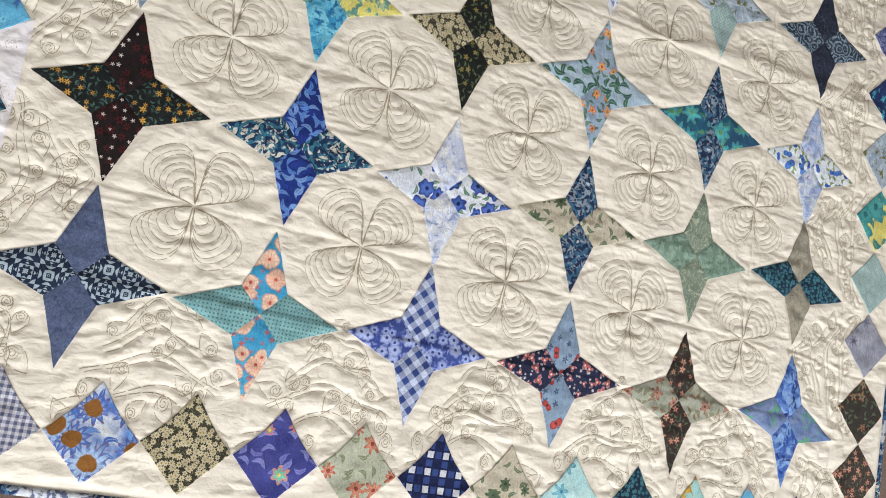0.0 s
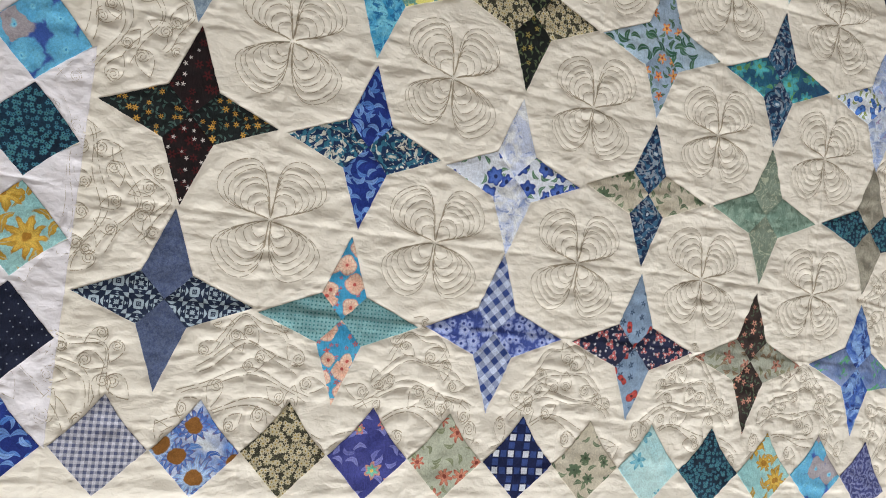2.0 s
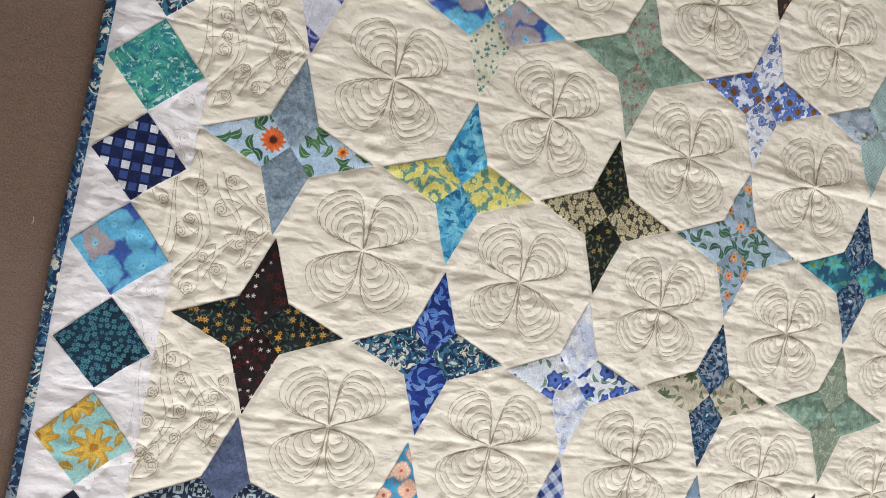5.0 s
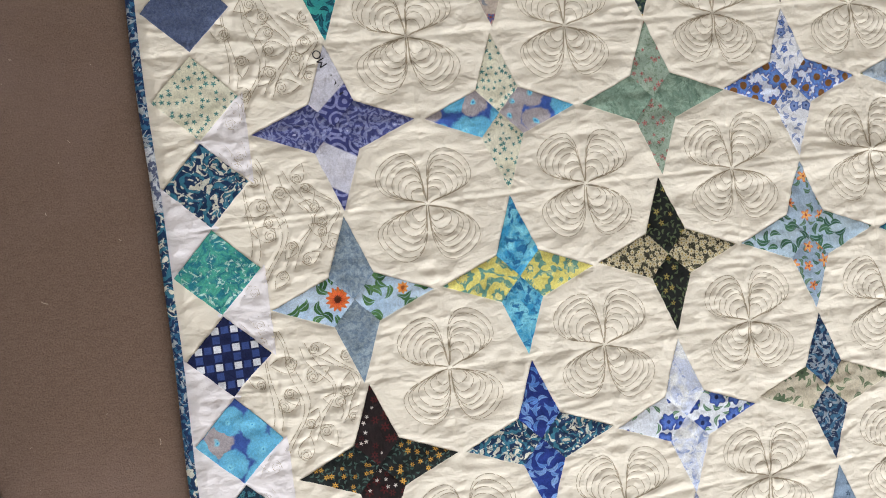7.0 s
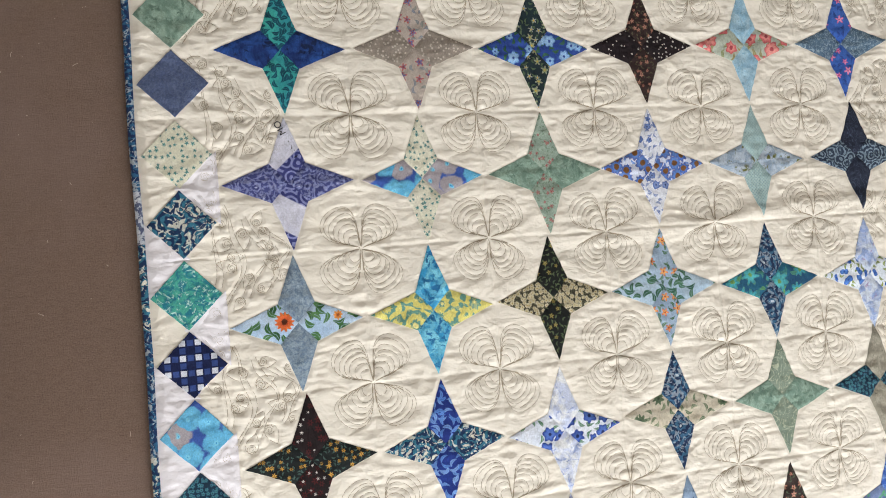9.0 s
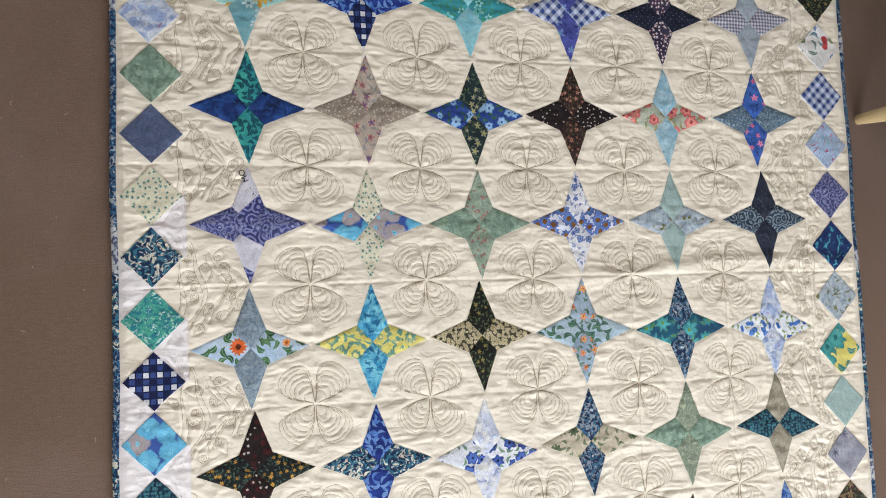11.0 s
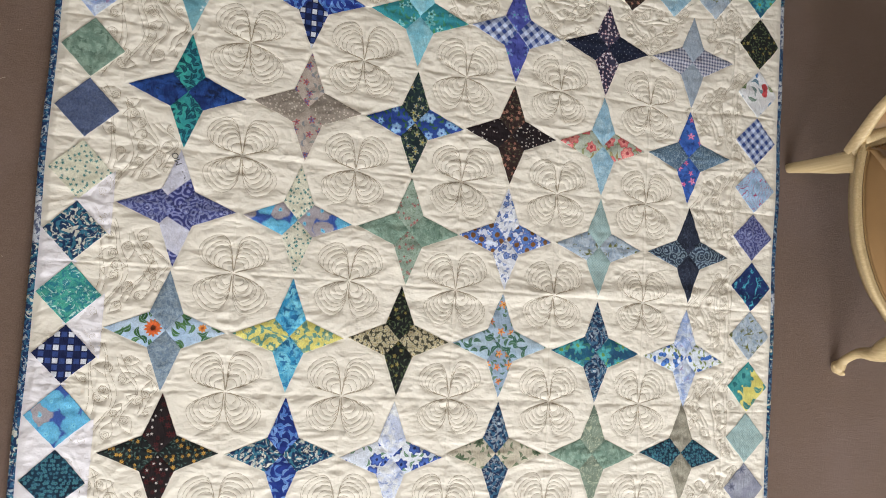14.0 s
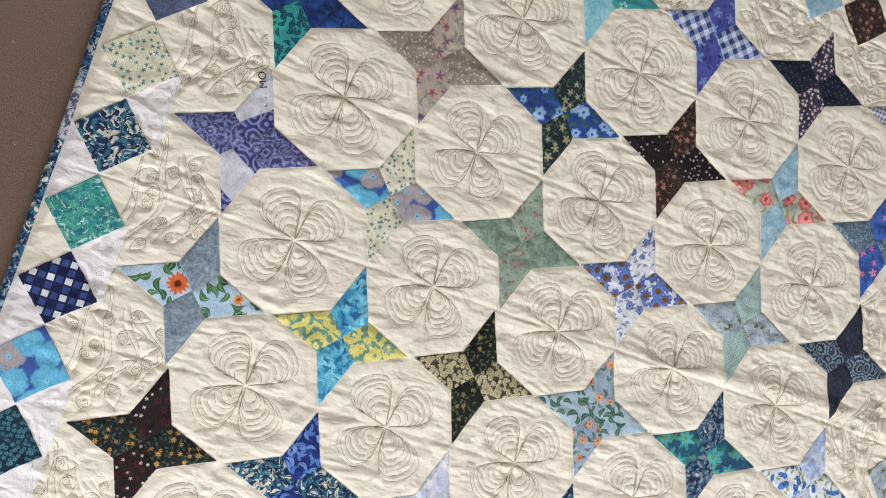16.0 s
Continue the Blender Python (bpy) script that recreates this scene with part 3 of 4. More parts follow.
def warp(u, v):
    """Plan to floor, in metres: the cloth does not lie quite square."""
    u, v = np.asarray(u, float), np.asarray(v, float)
    x = u + 0.002 * value_noise(u, v, 1.3, 1) + 0.003 * value_noise(u, v, 0.5, 2)
    y = v + 0.002 * value_noise(u, v, 1.3, 3) + 0.003 * value_noise(u, v, 0.5, 4)
    x = x + 0.015 * (v - 2.5) * soft((u - 4.8) / 1.2)
    y = y + 0.035 * soft((v + 0.6) / 0.8) * soft((2.3 - v) / 0.9) * soft((-0.40 - u) / 0.3)
    y = y - (0.050 + 0.004 * u) * soft((-0.45 - v) / 0.2)
    y = y + 0.033 * (v - 3.0) * soft((u - 5.0) / 0.6)
    y = y + 0.09 * (u - 5) * soft((u - 3.5) / 1.0) * soft((v - 5.0) / 0.7)
    x = x - 0.010 * value_noise(u * 0 + 3, v, 0.8, 5) * soft((-0.6 - u) / 0.4) + 0.014 * value_noise(u * 0 + 5, v, 0.7, 6) * soft((u - 5.7) / 0.35)
    y = y + 0.012 * value_noise(u, v * 0 + 2, 0.8, 7) * soft((-0.7 - v) / 0.35)
    return x * S, y * S


# star corners: tip, waist and heart
TIP, REACH, WAIST = 0.484, 0.473, 0.142
# how far each star sits off the even grid, in thousandths of a block: u, v by column
DRIFT = ((4, 1, -9, -19, -21, -8, 7, -14, -13, -33, 17, -13),
         (18, 2, 18, -4, -15, -28, -13, 9, -4, 9, 0, 30),
         (-6, -6, 7, -3, -6, 8, -21, 6, -9, -15, 13, -26),
         (3, 9, 15, 0, 26, 0, -10, 7, -13, 13, 21, 19),
         (17, -9, 35, 0, 22, -9, -4, 9, -17, 17, -13, 26),
         (10, -5, 20, 0, 10, 0, 0, 10, -10, 15, -10, 25))
stars = {}
for i in range(6):
    for j in range(6):
        stars[i, j] = (np.array([i, j]) + (DRIFT[j][2 * i] / 1000, DRIFT[j][2 * i + 1] / 1000), rng.uniform(-0.010, 0.010, 4))


def star_points(i, j):
    (cu, cv), d = stars[i, j]
    turn = ((0, 1), (1, 0), (0, -1), (-1, 0))
    tips = [np.array((cu + a * (REACH + d[n]), cv + b * (TIP + d[n]))) for n, (a, b) in enumerate(turn)]
    w = WAIST
    waists = [np.array((cu + a * w * 0.93, cv + b * w)) for a, b in ((1, 1), (1, -1), (-1, -1), (-1, 1))]
    return np.array((cu, cv)), tips, waists


# ---------------------------------------------------------------- quilt: stitching lines
def butterfly(cu, cv, spin):
    """Four lobes of nested teardrops, sewn in one go from the middle."""
    lines = []
    for lobe in range(4):
        axis = radians(45 + 90 * lobe) + (0.09, -0.07, 0.05, -0.12)[lobe] + spin
        reach = 0.372 * (1 + 0.04 * rng.uniform(-1, 1))
        for n, k in enumerate((1.0, 0.91, 0.81, 0.70, 0.58, 0.45, 0.31)):
            t = np.linspace(0, 2 * math.pi, 48)
            long = reach * k * (1 + 0.02 * rng.uniform(-1, 1))
            p = long * (1 - np.cos(t)) / 2 + 0.003 * np.sin(3 * t + n)
            q = long * (0.54 - 0.005 * n) * np.sin(t) * np.abs(np.sin(t / 2)) ** 1.5 + 0.003 * np.sin(4 * t + lobe)
            a = axis + rng.uniform(-0.03, 0.03)
            keep = p > 0.006 + 0.004 * n
            lines.append(np.c_[cu + p * np.cos(a) - q * np.sin(a), cv + p * np.sin(a) + q * np.cos(a)][keep])
    return lines


def curl(x, y, turn, size, hand):
    """A bud: a spiral that runs out into a leaf-shaped tail."""
    t = np.linspace(0, 2 * math.pi, 26)
    way = np.array((math.cos(turn), math.sin(turn)))
    side = np.array((-way[1], way[0])) * hand
    long = size * 4.2
    p = long * (1 - np.cos(t)) / 2
    q = long * 0.42 * np.sin(t) * np.abs(np.sin(t / 2))
    tear = np.array((x, y)) - way * long * 0.7 + p[:, None] * way + q[:, None] * side
    t = np.linspace(0, 1, 30)
    a, r = turn + hand * t * 13.0, size * (0.2 + 0.9 * t)
    middle = np.array((x, y)) + way * size * 0.35 + side * size * 0.2
    return [tear, np.c_[middle[0] + r * np.cos(a), middle[1] + r * np.sin(a)]]


def vine(cu, cv, turn, rows=4, wide=0.46):
    """Flowing stems with buds for the border, along the edge; turn is the way inwards."""
    c, s = math.cos(turn), math.sin(turn)
    lines = []
    for row in range(rows):
        t = np.linspace(-1, 1, 40)
        reach = wide * (1.0 - 0.19 * row)
        base = -0.27 + 0.155 * row
        y = base + 0.13 * (1 - t * t) + 0.025 * np.sin(5 * t + row + cu)
        lines.append(np.c_[t * reach, y])
        lines.append(np.c_[t * reach * 0.93, y - 0.028 - 0.018 * np.sin(4 * t + 2 * row)])
        for k in np.linspace(-0.88, 0.88, 6 - row):
            hand = 1 if rng.uniform() > 0.5 else -1
            yy = base + 0.13 * (1 - k * k) + rng.uniform(0.03, 0.07) * (1 if rng.uniform() > 0.4 else -1.6)
            lines += curl(k * reach + rng.uniform(-0.02, 0.02), yy, rng.choice((-0.3, 3.4, 1.2, -1.3, 2.2)) + rng.uniform(-0.4, 0.4), rng.uniform(0.026, 0.036), hand)
    # local x runs along the edge, local y inwards
    return [np.c_[cu + p[:, 0] * s + p[:, 1] * c, cv - p[:, 0] * c + p[:, 1] * s] for p in lines]


EDGES = [(-0.755, -0.75 + 0.5 * k) for k in range(14)] + [(5.79, -0.75 + 0.5 * k) for k in range(14)]
EDGES += [(-0.23 + 0.4935 * k, -0.75) for k in range(12)] + [(-0.25 + 0.5 * k, 5.73) for k in range(12)]


def clear(p):
    """Which points of the plan lie on the plain cotton, off the print patches."""
    free = (p[:, 0] > U0 + 0.06) & (p[:, 0] < U1 - 0.06) & (p[:, 1] > V0 + 0.06) & (p[:, 1] < V1 - 0.06)
    for u, v in EDGES:
        free &= np.abs(p[:, 0] - u) + np.abs(p[:, 1] - v) > 0.255
    q = np.clip(np.round(p), 0, 5)
    a, b = np.abs(p - q).T
    a, b = np.minimum(a, b), np.maximum(a, b)
    return free & ((b > TIP) | (a > WAIST * (TIP - b) / (TIP - WAIST) + 0.012))


def split(lines):
    """Cuts lines where they run over a print patch."""
    out = []
    for line in lines:
        p = dense(line, 0.012)
        free = clear(p)
        marks = np.flatnonzero(np.diff(free.astype(int))) + 1
        out += [q for q, f in zip(np.split(p, marks), np.split(free, marks)) if f[0] and len(q) > 3]
    return out


def dense(line, gap=0.008):
    out = [line[:1]]
    for a, b in zip(line[:-1], line[1:]):
        n = max(1, int(np.hypot(*(b - a)) / gap))
        out.append(a + (b - a) * (np.arange(1, n + 1) / n)[:, None])
    return np.concatenate(out)


sewn = {}
for i in range(-1, 6):
    for j in range(-1, 6):
        inner_i, inner_j = 0 <= i < 5, 0 <= j < 5
        if inner_i and inner_j:
            sewn[i, j] = butterfly(i + 0.5 + rng.uniform(-0.01, 0.01), j + 0.5 + rng.uniform(-0.01, 0.01), rng.uniform(-0.05, 0.05))
        elif inner_i:
            sewn[i, j] = vine(i + 0.5, -0.37 if j < 0 else 5.37, math.pi / 2 if j < 0 else -math.pi / 2)
        elif inner_j:
            sewn[i, j] = vine(-0.37 if i < 0 else 5.37, j + 0.5, 0.0 if i < 0 else math.pi)
        else:
            cu, cv = (-0.40 if i < 0 else 5.40), (-0.40 if j < 0 else 5.40)
            sewn[i, j] = vine(cu, cv, math.atan2(2.5 - cv, 2.5 - cu), 3, 0.36)

sewn = {key: split(lines) for key, lines in sewn.items()}

# ---------------------------------------------------------------- quilt: relief
gu = np.arange(U0, U1 + STEP / 2, STEP)
gv = np.arange(V0, V1 + STEP / 2, STEP)
GU, GV = np.meshgrid(gu, gv, indexing="ij")
near = np.full(GU.shape, 0.2)      # way to the nearest stitch, in blocks
seam = np.full(GU.shape, 0.2)      # way to the nearest seam


def press(field, lines, pad=0.09):
    pts = np.concatenate([dense(l) for l in lines])
    for k0 in range(0, len(pts), 220):
        p = pts[k0:k0 + 220]
        a0, a1 = np.searchsorted(gu, (p[:, 0].min() - pad, p[:, 0].max() + pad))
        b0, b1 = np.searchsorted(gv, (p[:, 1].min() - pad, p[:, 1].max() + pad))
        if a1 <= a0 or b1 <= b0:
            continue
        x, y = GU[a0:a1, b0:b1, None], GV[a0:a1, b0:b1, None]
        d = np.sqrt(((x - p[:, 0]) ** 2 + (y - p[:, 1]) ** 2).min(axis=2))
        field[a0:a1, b0:b1] = np.minimum(field[a0:a1, b0:b1], d)


for key in sewn:
    press(near, sewn[key])
for i, j in stars:
    heart, tips, waists = star_points(i, j)
    ring = []
    for n in range(4):
        ring += [tips[n], waists[n]]
    press(seam, [np.array(ring + ring[:1])], 0.05)
    press(seam, [np.array((waists[0], heart, waists[2])), np.array((waists[1], heart, waists[3]))], 0.05)
# the long seams between the rows of blocks, and the border's seams
for k in range(-1, 6):
    seam = np.minimum(seam, np.where(np.abs(GV) > 90, 1, np.abs(GU - (k + 0.5) - 0.004 * np.sin(GV * 4 + k)) * (1 + 1.2 * (np.abs(GV - 2.5) > 3.0))))
    seam = np.minimum(seam, np.abs(GV - (k + 0.5) - 0.004 * np.sin(GU * 4 + k)) * (1 + 1.2 * (np.abs(GU - 2.5) > 3.0)))

puff = 1 - np.exp(-(near / 0.012) ** 1.2)
fold = 1 - np.exp(-(seam / 0.014) ** 1.3)
ridge = np.zeros(GU.shape)
for n, (size, deep) in enumerate(((0.30, 0.9), (0.15, 0.8), (0.08, 0.5))):
    a = value_noise(GU + 0.12 * value_noise(GU, GV, 0.3, 40 + n), GV * (0.8 + 0.5 * n), size, 20 + n)
    ridge += deep * (1 - 2 * np.abs(a))
# puckers run across the seams
pucker = value_noise(GU, GV * 0.18 + 9, 0.05, 31) * np.exp(-(np.abs(((GV) % 1.0) - 0.5) / 0.12) ** 2)
pucker += value_noise(GU * 0.18 + 5, GV, 0.05, 32) * np.exp(-(np.abs(((GU) % 1.0) - 0.5) / 0.12) ** 2)
# drag lines: short folds that run along the rows, deepest on the open cotton
bent = GV + 0.10 * value_noise(GU, GV, 0.5, 33)
drag = 1 - 2 * np.abs(value_noise(GU * 0.28, bent, 0.050, 34))
drag = drag * soft(0.5 + 0.9 * value_noise(GU, GV, 0.33, 35)) * soft(near / 0.06)
swell = value_noise(GU, GV, 1.5, 50) + 0.5 * value_noise(GU, GV, 0.7, 51)
crest = np.exp(-((GV - 2.52 - 0.05 * np.sin(GU * 1.7) - 0.03 * (GU - 3)) / 0.07) ** 2) * soft((GU - 2.2) / 1.2)
HEIGHT = 0.0105 + (0.0014 + 0.0010 * (np.maximum(np.abs(GU - 2.5), np.abs(GV - 2.5)) > 2.5)) * puff + 0.0015 * fold + 0.0011 * ridge + 0.0014 * pucker + 0.0009 * drag + 0.0025 * swell + 0.0040 * crest
edge = np.minimum(np.minimum(GU - U0, U1 - GU), np.minimum(GV - V0, V1 - GV))
HEIGHT = np.where(edge < 0.10, 0.0085 + (HEIGHT - 0.0085) * soft(edge / 0.10), HEIGHT)
HEIGHT = np.maximum(HEIGHT, 0.004)


def height(u, v):
    x = np.clip((np.asarray(u, float) - U0) / STEP, 0, len(gu) - 1.001)
    y = np.clip((np.asarray(v, float) - V0) / STEP, 0, len(gv) - 1.001)
    i, j = x.astype(int), y.astype(int)
    a, b = x - i, y - j
    return (HEIGHT[i, j] * (1 - a) + HEIGHT[i + 1, j] * a) * (1 - b) + (HEIGHT[i, j + 1] * (1 - a) + HEIGHT[i + 1, j + 1] * a) * b


def lay(u, v, lift=0.0):
    """Points of the plan, laid on the relief."""
    x, y = warp(u, v)
    return np.stack([x, y, height(u, v) + lift], axis=-1)


def sheet(points):
    """Faces of a grid of points (n, m, 3)."""
    n, m = points.shape[:2]
    idx = np.arange(n * m).reshape(n, m)
    faces = np.stack([idx[:-1, :-1], idx[1:, :-1], idx[1:, 1:], idx[:-1, 1:]], axis=-1).reshape(-1, 4)
    return points.reshape(-1, 3).tolist(), faces.tolist()


# the ground cloth is cut away a little below the patches
UNDER = HEIGHT.copy()


def cut_under(corners, margin=0.010):
    p = np.array(corners, float)
    (u0, v0), (u1, v1) = p.min(axis=0), p.max(axis=0)
    a0, a1 = np.searchsorted(gu, (u0, u1))
    b0, b1 = np.searchsorted(gv, (v0, v1))
    x, y = GU[a0:a1, b0:b1], GV[a0:a1, b0:b1]
    inside = np.ones(x.shape, bool)
    turn = np.sign(sum(p[k][0] * p[(k + 1) % len(p)][1] - p[(k + 1) % len(p)][0] * p[k][1] for k in range(len(p))))
    for k in range(len(p)):
        a, b = p[k], p[(k + 1) % len(p)]
        d = (b - a) / max(1e-9, np.hypot(*(b - a)))
        inside &= turn * (d[0] * (y - a[1]) - d[1] * (x - a[0])) > margin
    UNDER[a0:a1, b0:b1] -= 0.0022 * inside


for i, j in stars:
    heart, tips, waists = star_points(i, j)
    for n in range(4):
        cut_under((tips[n], waists[(n - 1) % 4], heart, waists[n]), 0.026)
for u, v in EDGES:
    cut_under(((u, v - 0.243), (u + 0.243, v), (u, v + 0.243), (u - 0.243, v)), 0.030)

TRIANGLES = []
for k in range(13):
    v = -0.5 + 0.5 * k
    if k in (0, 1, 2, 3, 4, 6):
        TRIANGLES.append(((-1.027, v - 0.275), (-0.712, v), (-0.7125, v + 0.001), (-1.027, v + 0.275)))
    if k in (0, 1, 2, 3, 5, 7):
        TRIANGLES.append(((-0.488, v - 0.265), (-0.488, v + 0.265), (-0.7905, v + 0.001), (-0.79, v)))
for corners in TRIANGLES:
    cut_under(corners, 0.022)

quilt = tagged(new("quilt"), "cream cotton patchwork quilt of blue print stars, spread on carpet", "quilt")


for i in range(-1, 6):
    for j in range(-1, 6):
        a0 = 0 if i < 0 else int(round((i - U0) / STEP))
        a1 = len(gu) - 1 if i == 5 else int(round((i + 1 - U0) / STEP))
        b0 = 0 if j < 0 else int(round((j - V0) / STEP))
        b1 = len(gv) - 1 if j == 5 else int(round((j + 1 - V0) / STEP))
        u, v = GU[a0:a1 + 1, b0:b1 + 1], GV[a0:a1 + 1, b0:b1 + 1]
        x, y = warp(u, v)
        middle = 0 <= i < 5 and 0 <= j < 5
        panel = part("octagon_panel" if middle else "border_panel", sheet(np.stack([x, y, UNDER[a0:a1 + 1, b0:b1 + 1]], axis=-1)), CREAM, quilt)
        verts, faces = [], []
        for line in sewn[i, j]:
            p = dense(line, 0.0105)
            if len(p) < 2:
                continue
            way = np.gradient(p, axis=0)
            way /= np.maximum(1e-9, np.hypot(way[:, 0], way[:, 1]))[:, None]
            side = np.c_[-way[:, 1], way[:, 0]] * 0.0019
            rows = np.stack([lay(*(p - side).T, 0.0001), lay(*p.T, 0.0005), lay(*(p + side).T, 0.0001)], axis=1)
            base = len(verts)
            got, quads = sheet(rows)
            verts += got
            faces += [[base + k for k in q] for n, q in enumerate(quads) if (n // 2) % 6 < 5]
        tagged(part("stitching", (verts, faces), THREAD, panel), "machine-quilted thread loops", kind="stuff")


def patch(name, corners, material, parent, n=20, lift=0.0009, label=""):
    """A four-cornered piece of cloth on the relief, its edge turned under."""
    a, b, c, d = (np.array(k, float) for k in corners)
    s = np.concatenate(([0, 0], np.linspace(0.012, 0.988, n), [1, 1]))
    low = np.ones(n + 4)
    low[0] = low[-1] = 0
    p, q = np.meshgrid(s, s, indexing="ij")
    u = (1 - p) * (1 - q) * a[0] + p * (1 - q) * b[0] + p * q * c[0] + (1 - p) * q * d[0]
    v = (1 - p) * (1 - q) * a[1] + p * (1 - q) * b[1] + p * q * c[1] + (1 - p) * q * d[1]
    u, v = u + 0.0022 * value_noise(u, v, 0.03, 71), v + 0.0022 * value_noise(u, v, 0.03, 72)
    pts = lay(u, v, lift)
    pts[..., 2] -= 0.0012 * (1 - np.minimum.outer(low, low))
    return part(name, sheet(pts), material, parent, label)


STARS = """slate block, coral tealdot, gingham roses, melon navyred, brown sage_rust, royal_water violet_green
blackstar blackgold, leaf paisley, lavender bluerose, darkpaisley greencheck, sagescroll sage, taupe tealsmall
greyblue sunflower, turquoise yellowscroll, blackolive daisies, peach sprig, darkpaisley tealflower, periwinkle ovals
music indigo, creamteal bluecloud, sagered sage, bluewhite petals, seafoam olive, charcoal slatescroll
tealleaf navybatik, pinktaupe taupespeck, darkgarden royalgarden, brownsmall blackdot, paleblue pinkrose, blossom slatefine
aquagrey aquayellow, check leaf, aqua tealgarden, indigofloral gingham, redcheck navydot, greysolid greycheck"""
for j, line in enumerate(STARS.split("\n")):
    for i, pair in enumerate(line.split(", ")):
        upright, level = pair.split()
        heart, tips, waists = star_points(i, j)
        ring = []
        for n in range(4):
            ring += [tips[n], waists[n]]
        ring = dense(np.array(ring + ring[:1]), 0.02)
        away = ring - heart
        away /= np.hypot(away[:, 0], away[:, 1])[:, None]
        # narrow strip round the star: seam line with its shadow painted as colour
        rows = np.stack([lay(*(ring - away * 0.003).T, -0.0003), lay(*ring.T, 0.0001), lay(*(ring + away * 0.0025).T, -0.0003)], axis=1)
        star = part("star", sheet(rows), SEAM_SHADE, quilt, "four-pointed pieced star of two print cottons")
        for n in range(4):
            wa, wb = waists[(n - 1) % 4], waists[n]
            patch("kite_patch", (tips[n], wa, heart, wb), F[upright if n % 2 == 0 else level], star)

# ---------------------------------------------------------------- quilt: border
HALF = 0.243
LEFT = "leaf navydot aquayellow tealsmall bluecloud check tealwater paisley creamteal slate sage periwinkle tealgarden indigo".split()
BOTTOM = "greycheck bluesun daisies violet sagecoral check greencheck paleaqua tealsmall aquayellow bluecloud indigo".split()
RIGHT = "royalgarden brown rust greyfloral seafoam yellowteal olive oceandot indigo text gingham tulip blackolive tealflower".split()
TOP = "sagered petals bluewhite coral slate violet daisies peach paleblue brownsmall paleblue olive".split()


def square(u, v, fabric):
    h = HALF + rng.uniform(-0.004, 0.004)
    u, v = u + rng.uniform(-0.006, 0.006), v + rng.uniform(-0.006, 0.006)
    patch("border_square", ((u, v - h), (u + h, v), (u, v + h), (u - h, v)), F[fabric], quilt, 20, 0.0010)


for k in range(14):
    square(-0.755, -0.75 + 0.5 * k, LEFT[k])
    square(5.79, -0.75 + 0.5 * k, RIGHT[k])
for k in range(12):
    square(-0.23 + 0.4935 * k, -0.75, BOTTOM[k])
    square(-0.25 + 0.5 * k, 5.73, TOP[k])
# setting triangles cut from a whiter cotton, outside and inside the western squares
for corners in TRIANGLES:
    patch("setting_triangle", corners, WHITE, quilt, 30, 0.0003, "white cotton setting triangle")

# binding: a rolled strip along each side
for n, (a, b) in enumerate((((U0, V0), (U0, V1)), ((U0, V1), (U1, V1)), ((U1, V1), (U1, V0)), ((U1, V0), (U0, V0)))):
    a, b = np.array(a), np.array(b)
    way = (b - a) / np.hypot(*(b - a))
    out = np.array((-way[1], way[0]))
    far = np.hypot(*(b - a))
    cuts = [0.0]
    while cuts[-1] < far - 0.3:
        cuts.append(cuts[-1] + rng.uniform(0.16, 0.42))
    cuts[-1] = far
    for k in range(len(cuts) - 1):
        line = dense(np.array((a + way * cuts[k], a + way * cuts[k + 1])), 0.03)
        rows = []
        for across, z in ((-0.030, 0.0105), (-0.026, 0.0125), (-0.008, 0.0128), (0.014, 0.0112), (0.022, 0.007), (0.014, 0.002), (-0.01, 0.0015)):
            x, y = warp(*(line + out * across).T)
            rows.append(np.stack([x, y, z + 0.0007 * value_noise(line[:, 0] * 3 + line[:, 1] * 3, line[:, 0] * 0 + across * 20, 0.25, 60 + n)], axis=-1))
        verts, faces = sheet(np.stack(rows, axis=1))
        print_name = ("binding", "scrollwork", "darkpaisley", "binding", "paisley")[int(rng.integers(5))]
        part("binding", (verts, [f[::-1] for f in faces]), F[print_name], quilt, "strip of blue print binding")

# words printed on the sheet-music cotton
INK = Nodes("black_print", 0.9).done(rgb("2a2a30"))
for word, du, dv, size in (("MUSI", 0.085, 0.185, 0.019), ("MO", 0.010, 0.36, 0.016)):
    curve = bpy.data.curves.new("lettering", "FONT")
    curve.body, curve.size = word, size
    made = new("lettering", curve)
    mesh = bpy.data.meshes.new_from_object(made.evaluated_get(bpy.context.evaluated_depsgraph_get()))
    bpy.data.objects.remove(made)
    mesh.materials.clear()
    mesh.materials.append(INK)
    ob = new("lettering", mesh)
    u, v = stars[0, 3][0] + (du, dv)
    x, y = warp(u, v)
    ob.matrix_basis = pose(float(x), float(y), float(height(u, v)) + 0.0022, 0, 0, 116)
    ob.parent = quilt
    tagged(ob, "printed black capital letters")

# ---------------------------------------------------------------- chair
def wood_paint():
    n = Nodes("cream_painted_wood", 0.45, 0.0, 0.4)
    at = n.place(shift=False)
    grain = n.noise(n.v("MULTIPLY", at, (6.0, 6.0, 1.2)), 40.0, 4.0, 0.6, 0.6)
    c = n.mix(n.step(grain, 0.35, 0.7), rgb("b9a178"), rgb("cbb58c"))
    c = n.mix(n.m("MULTIPLY", n.step(n.noise(at, 22.0, 4.0), 0.55, 0.75), 0.4), c, rgb("9c8358"))
    return n.done(c, grain, 0.0008, 0.3)


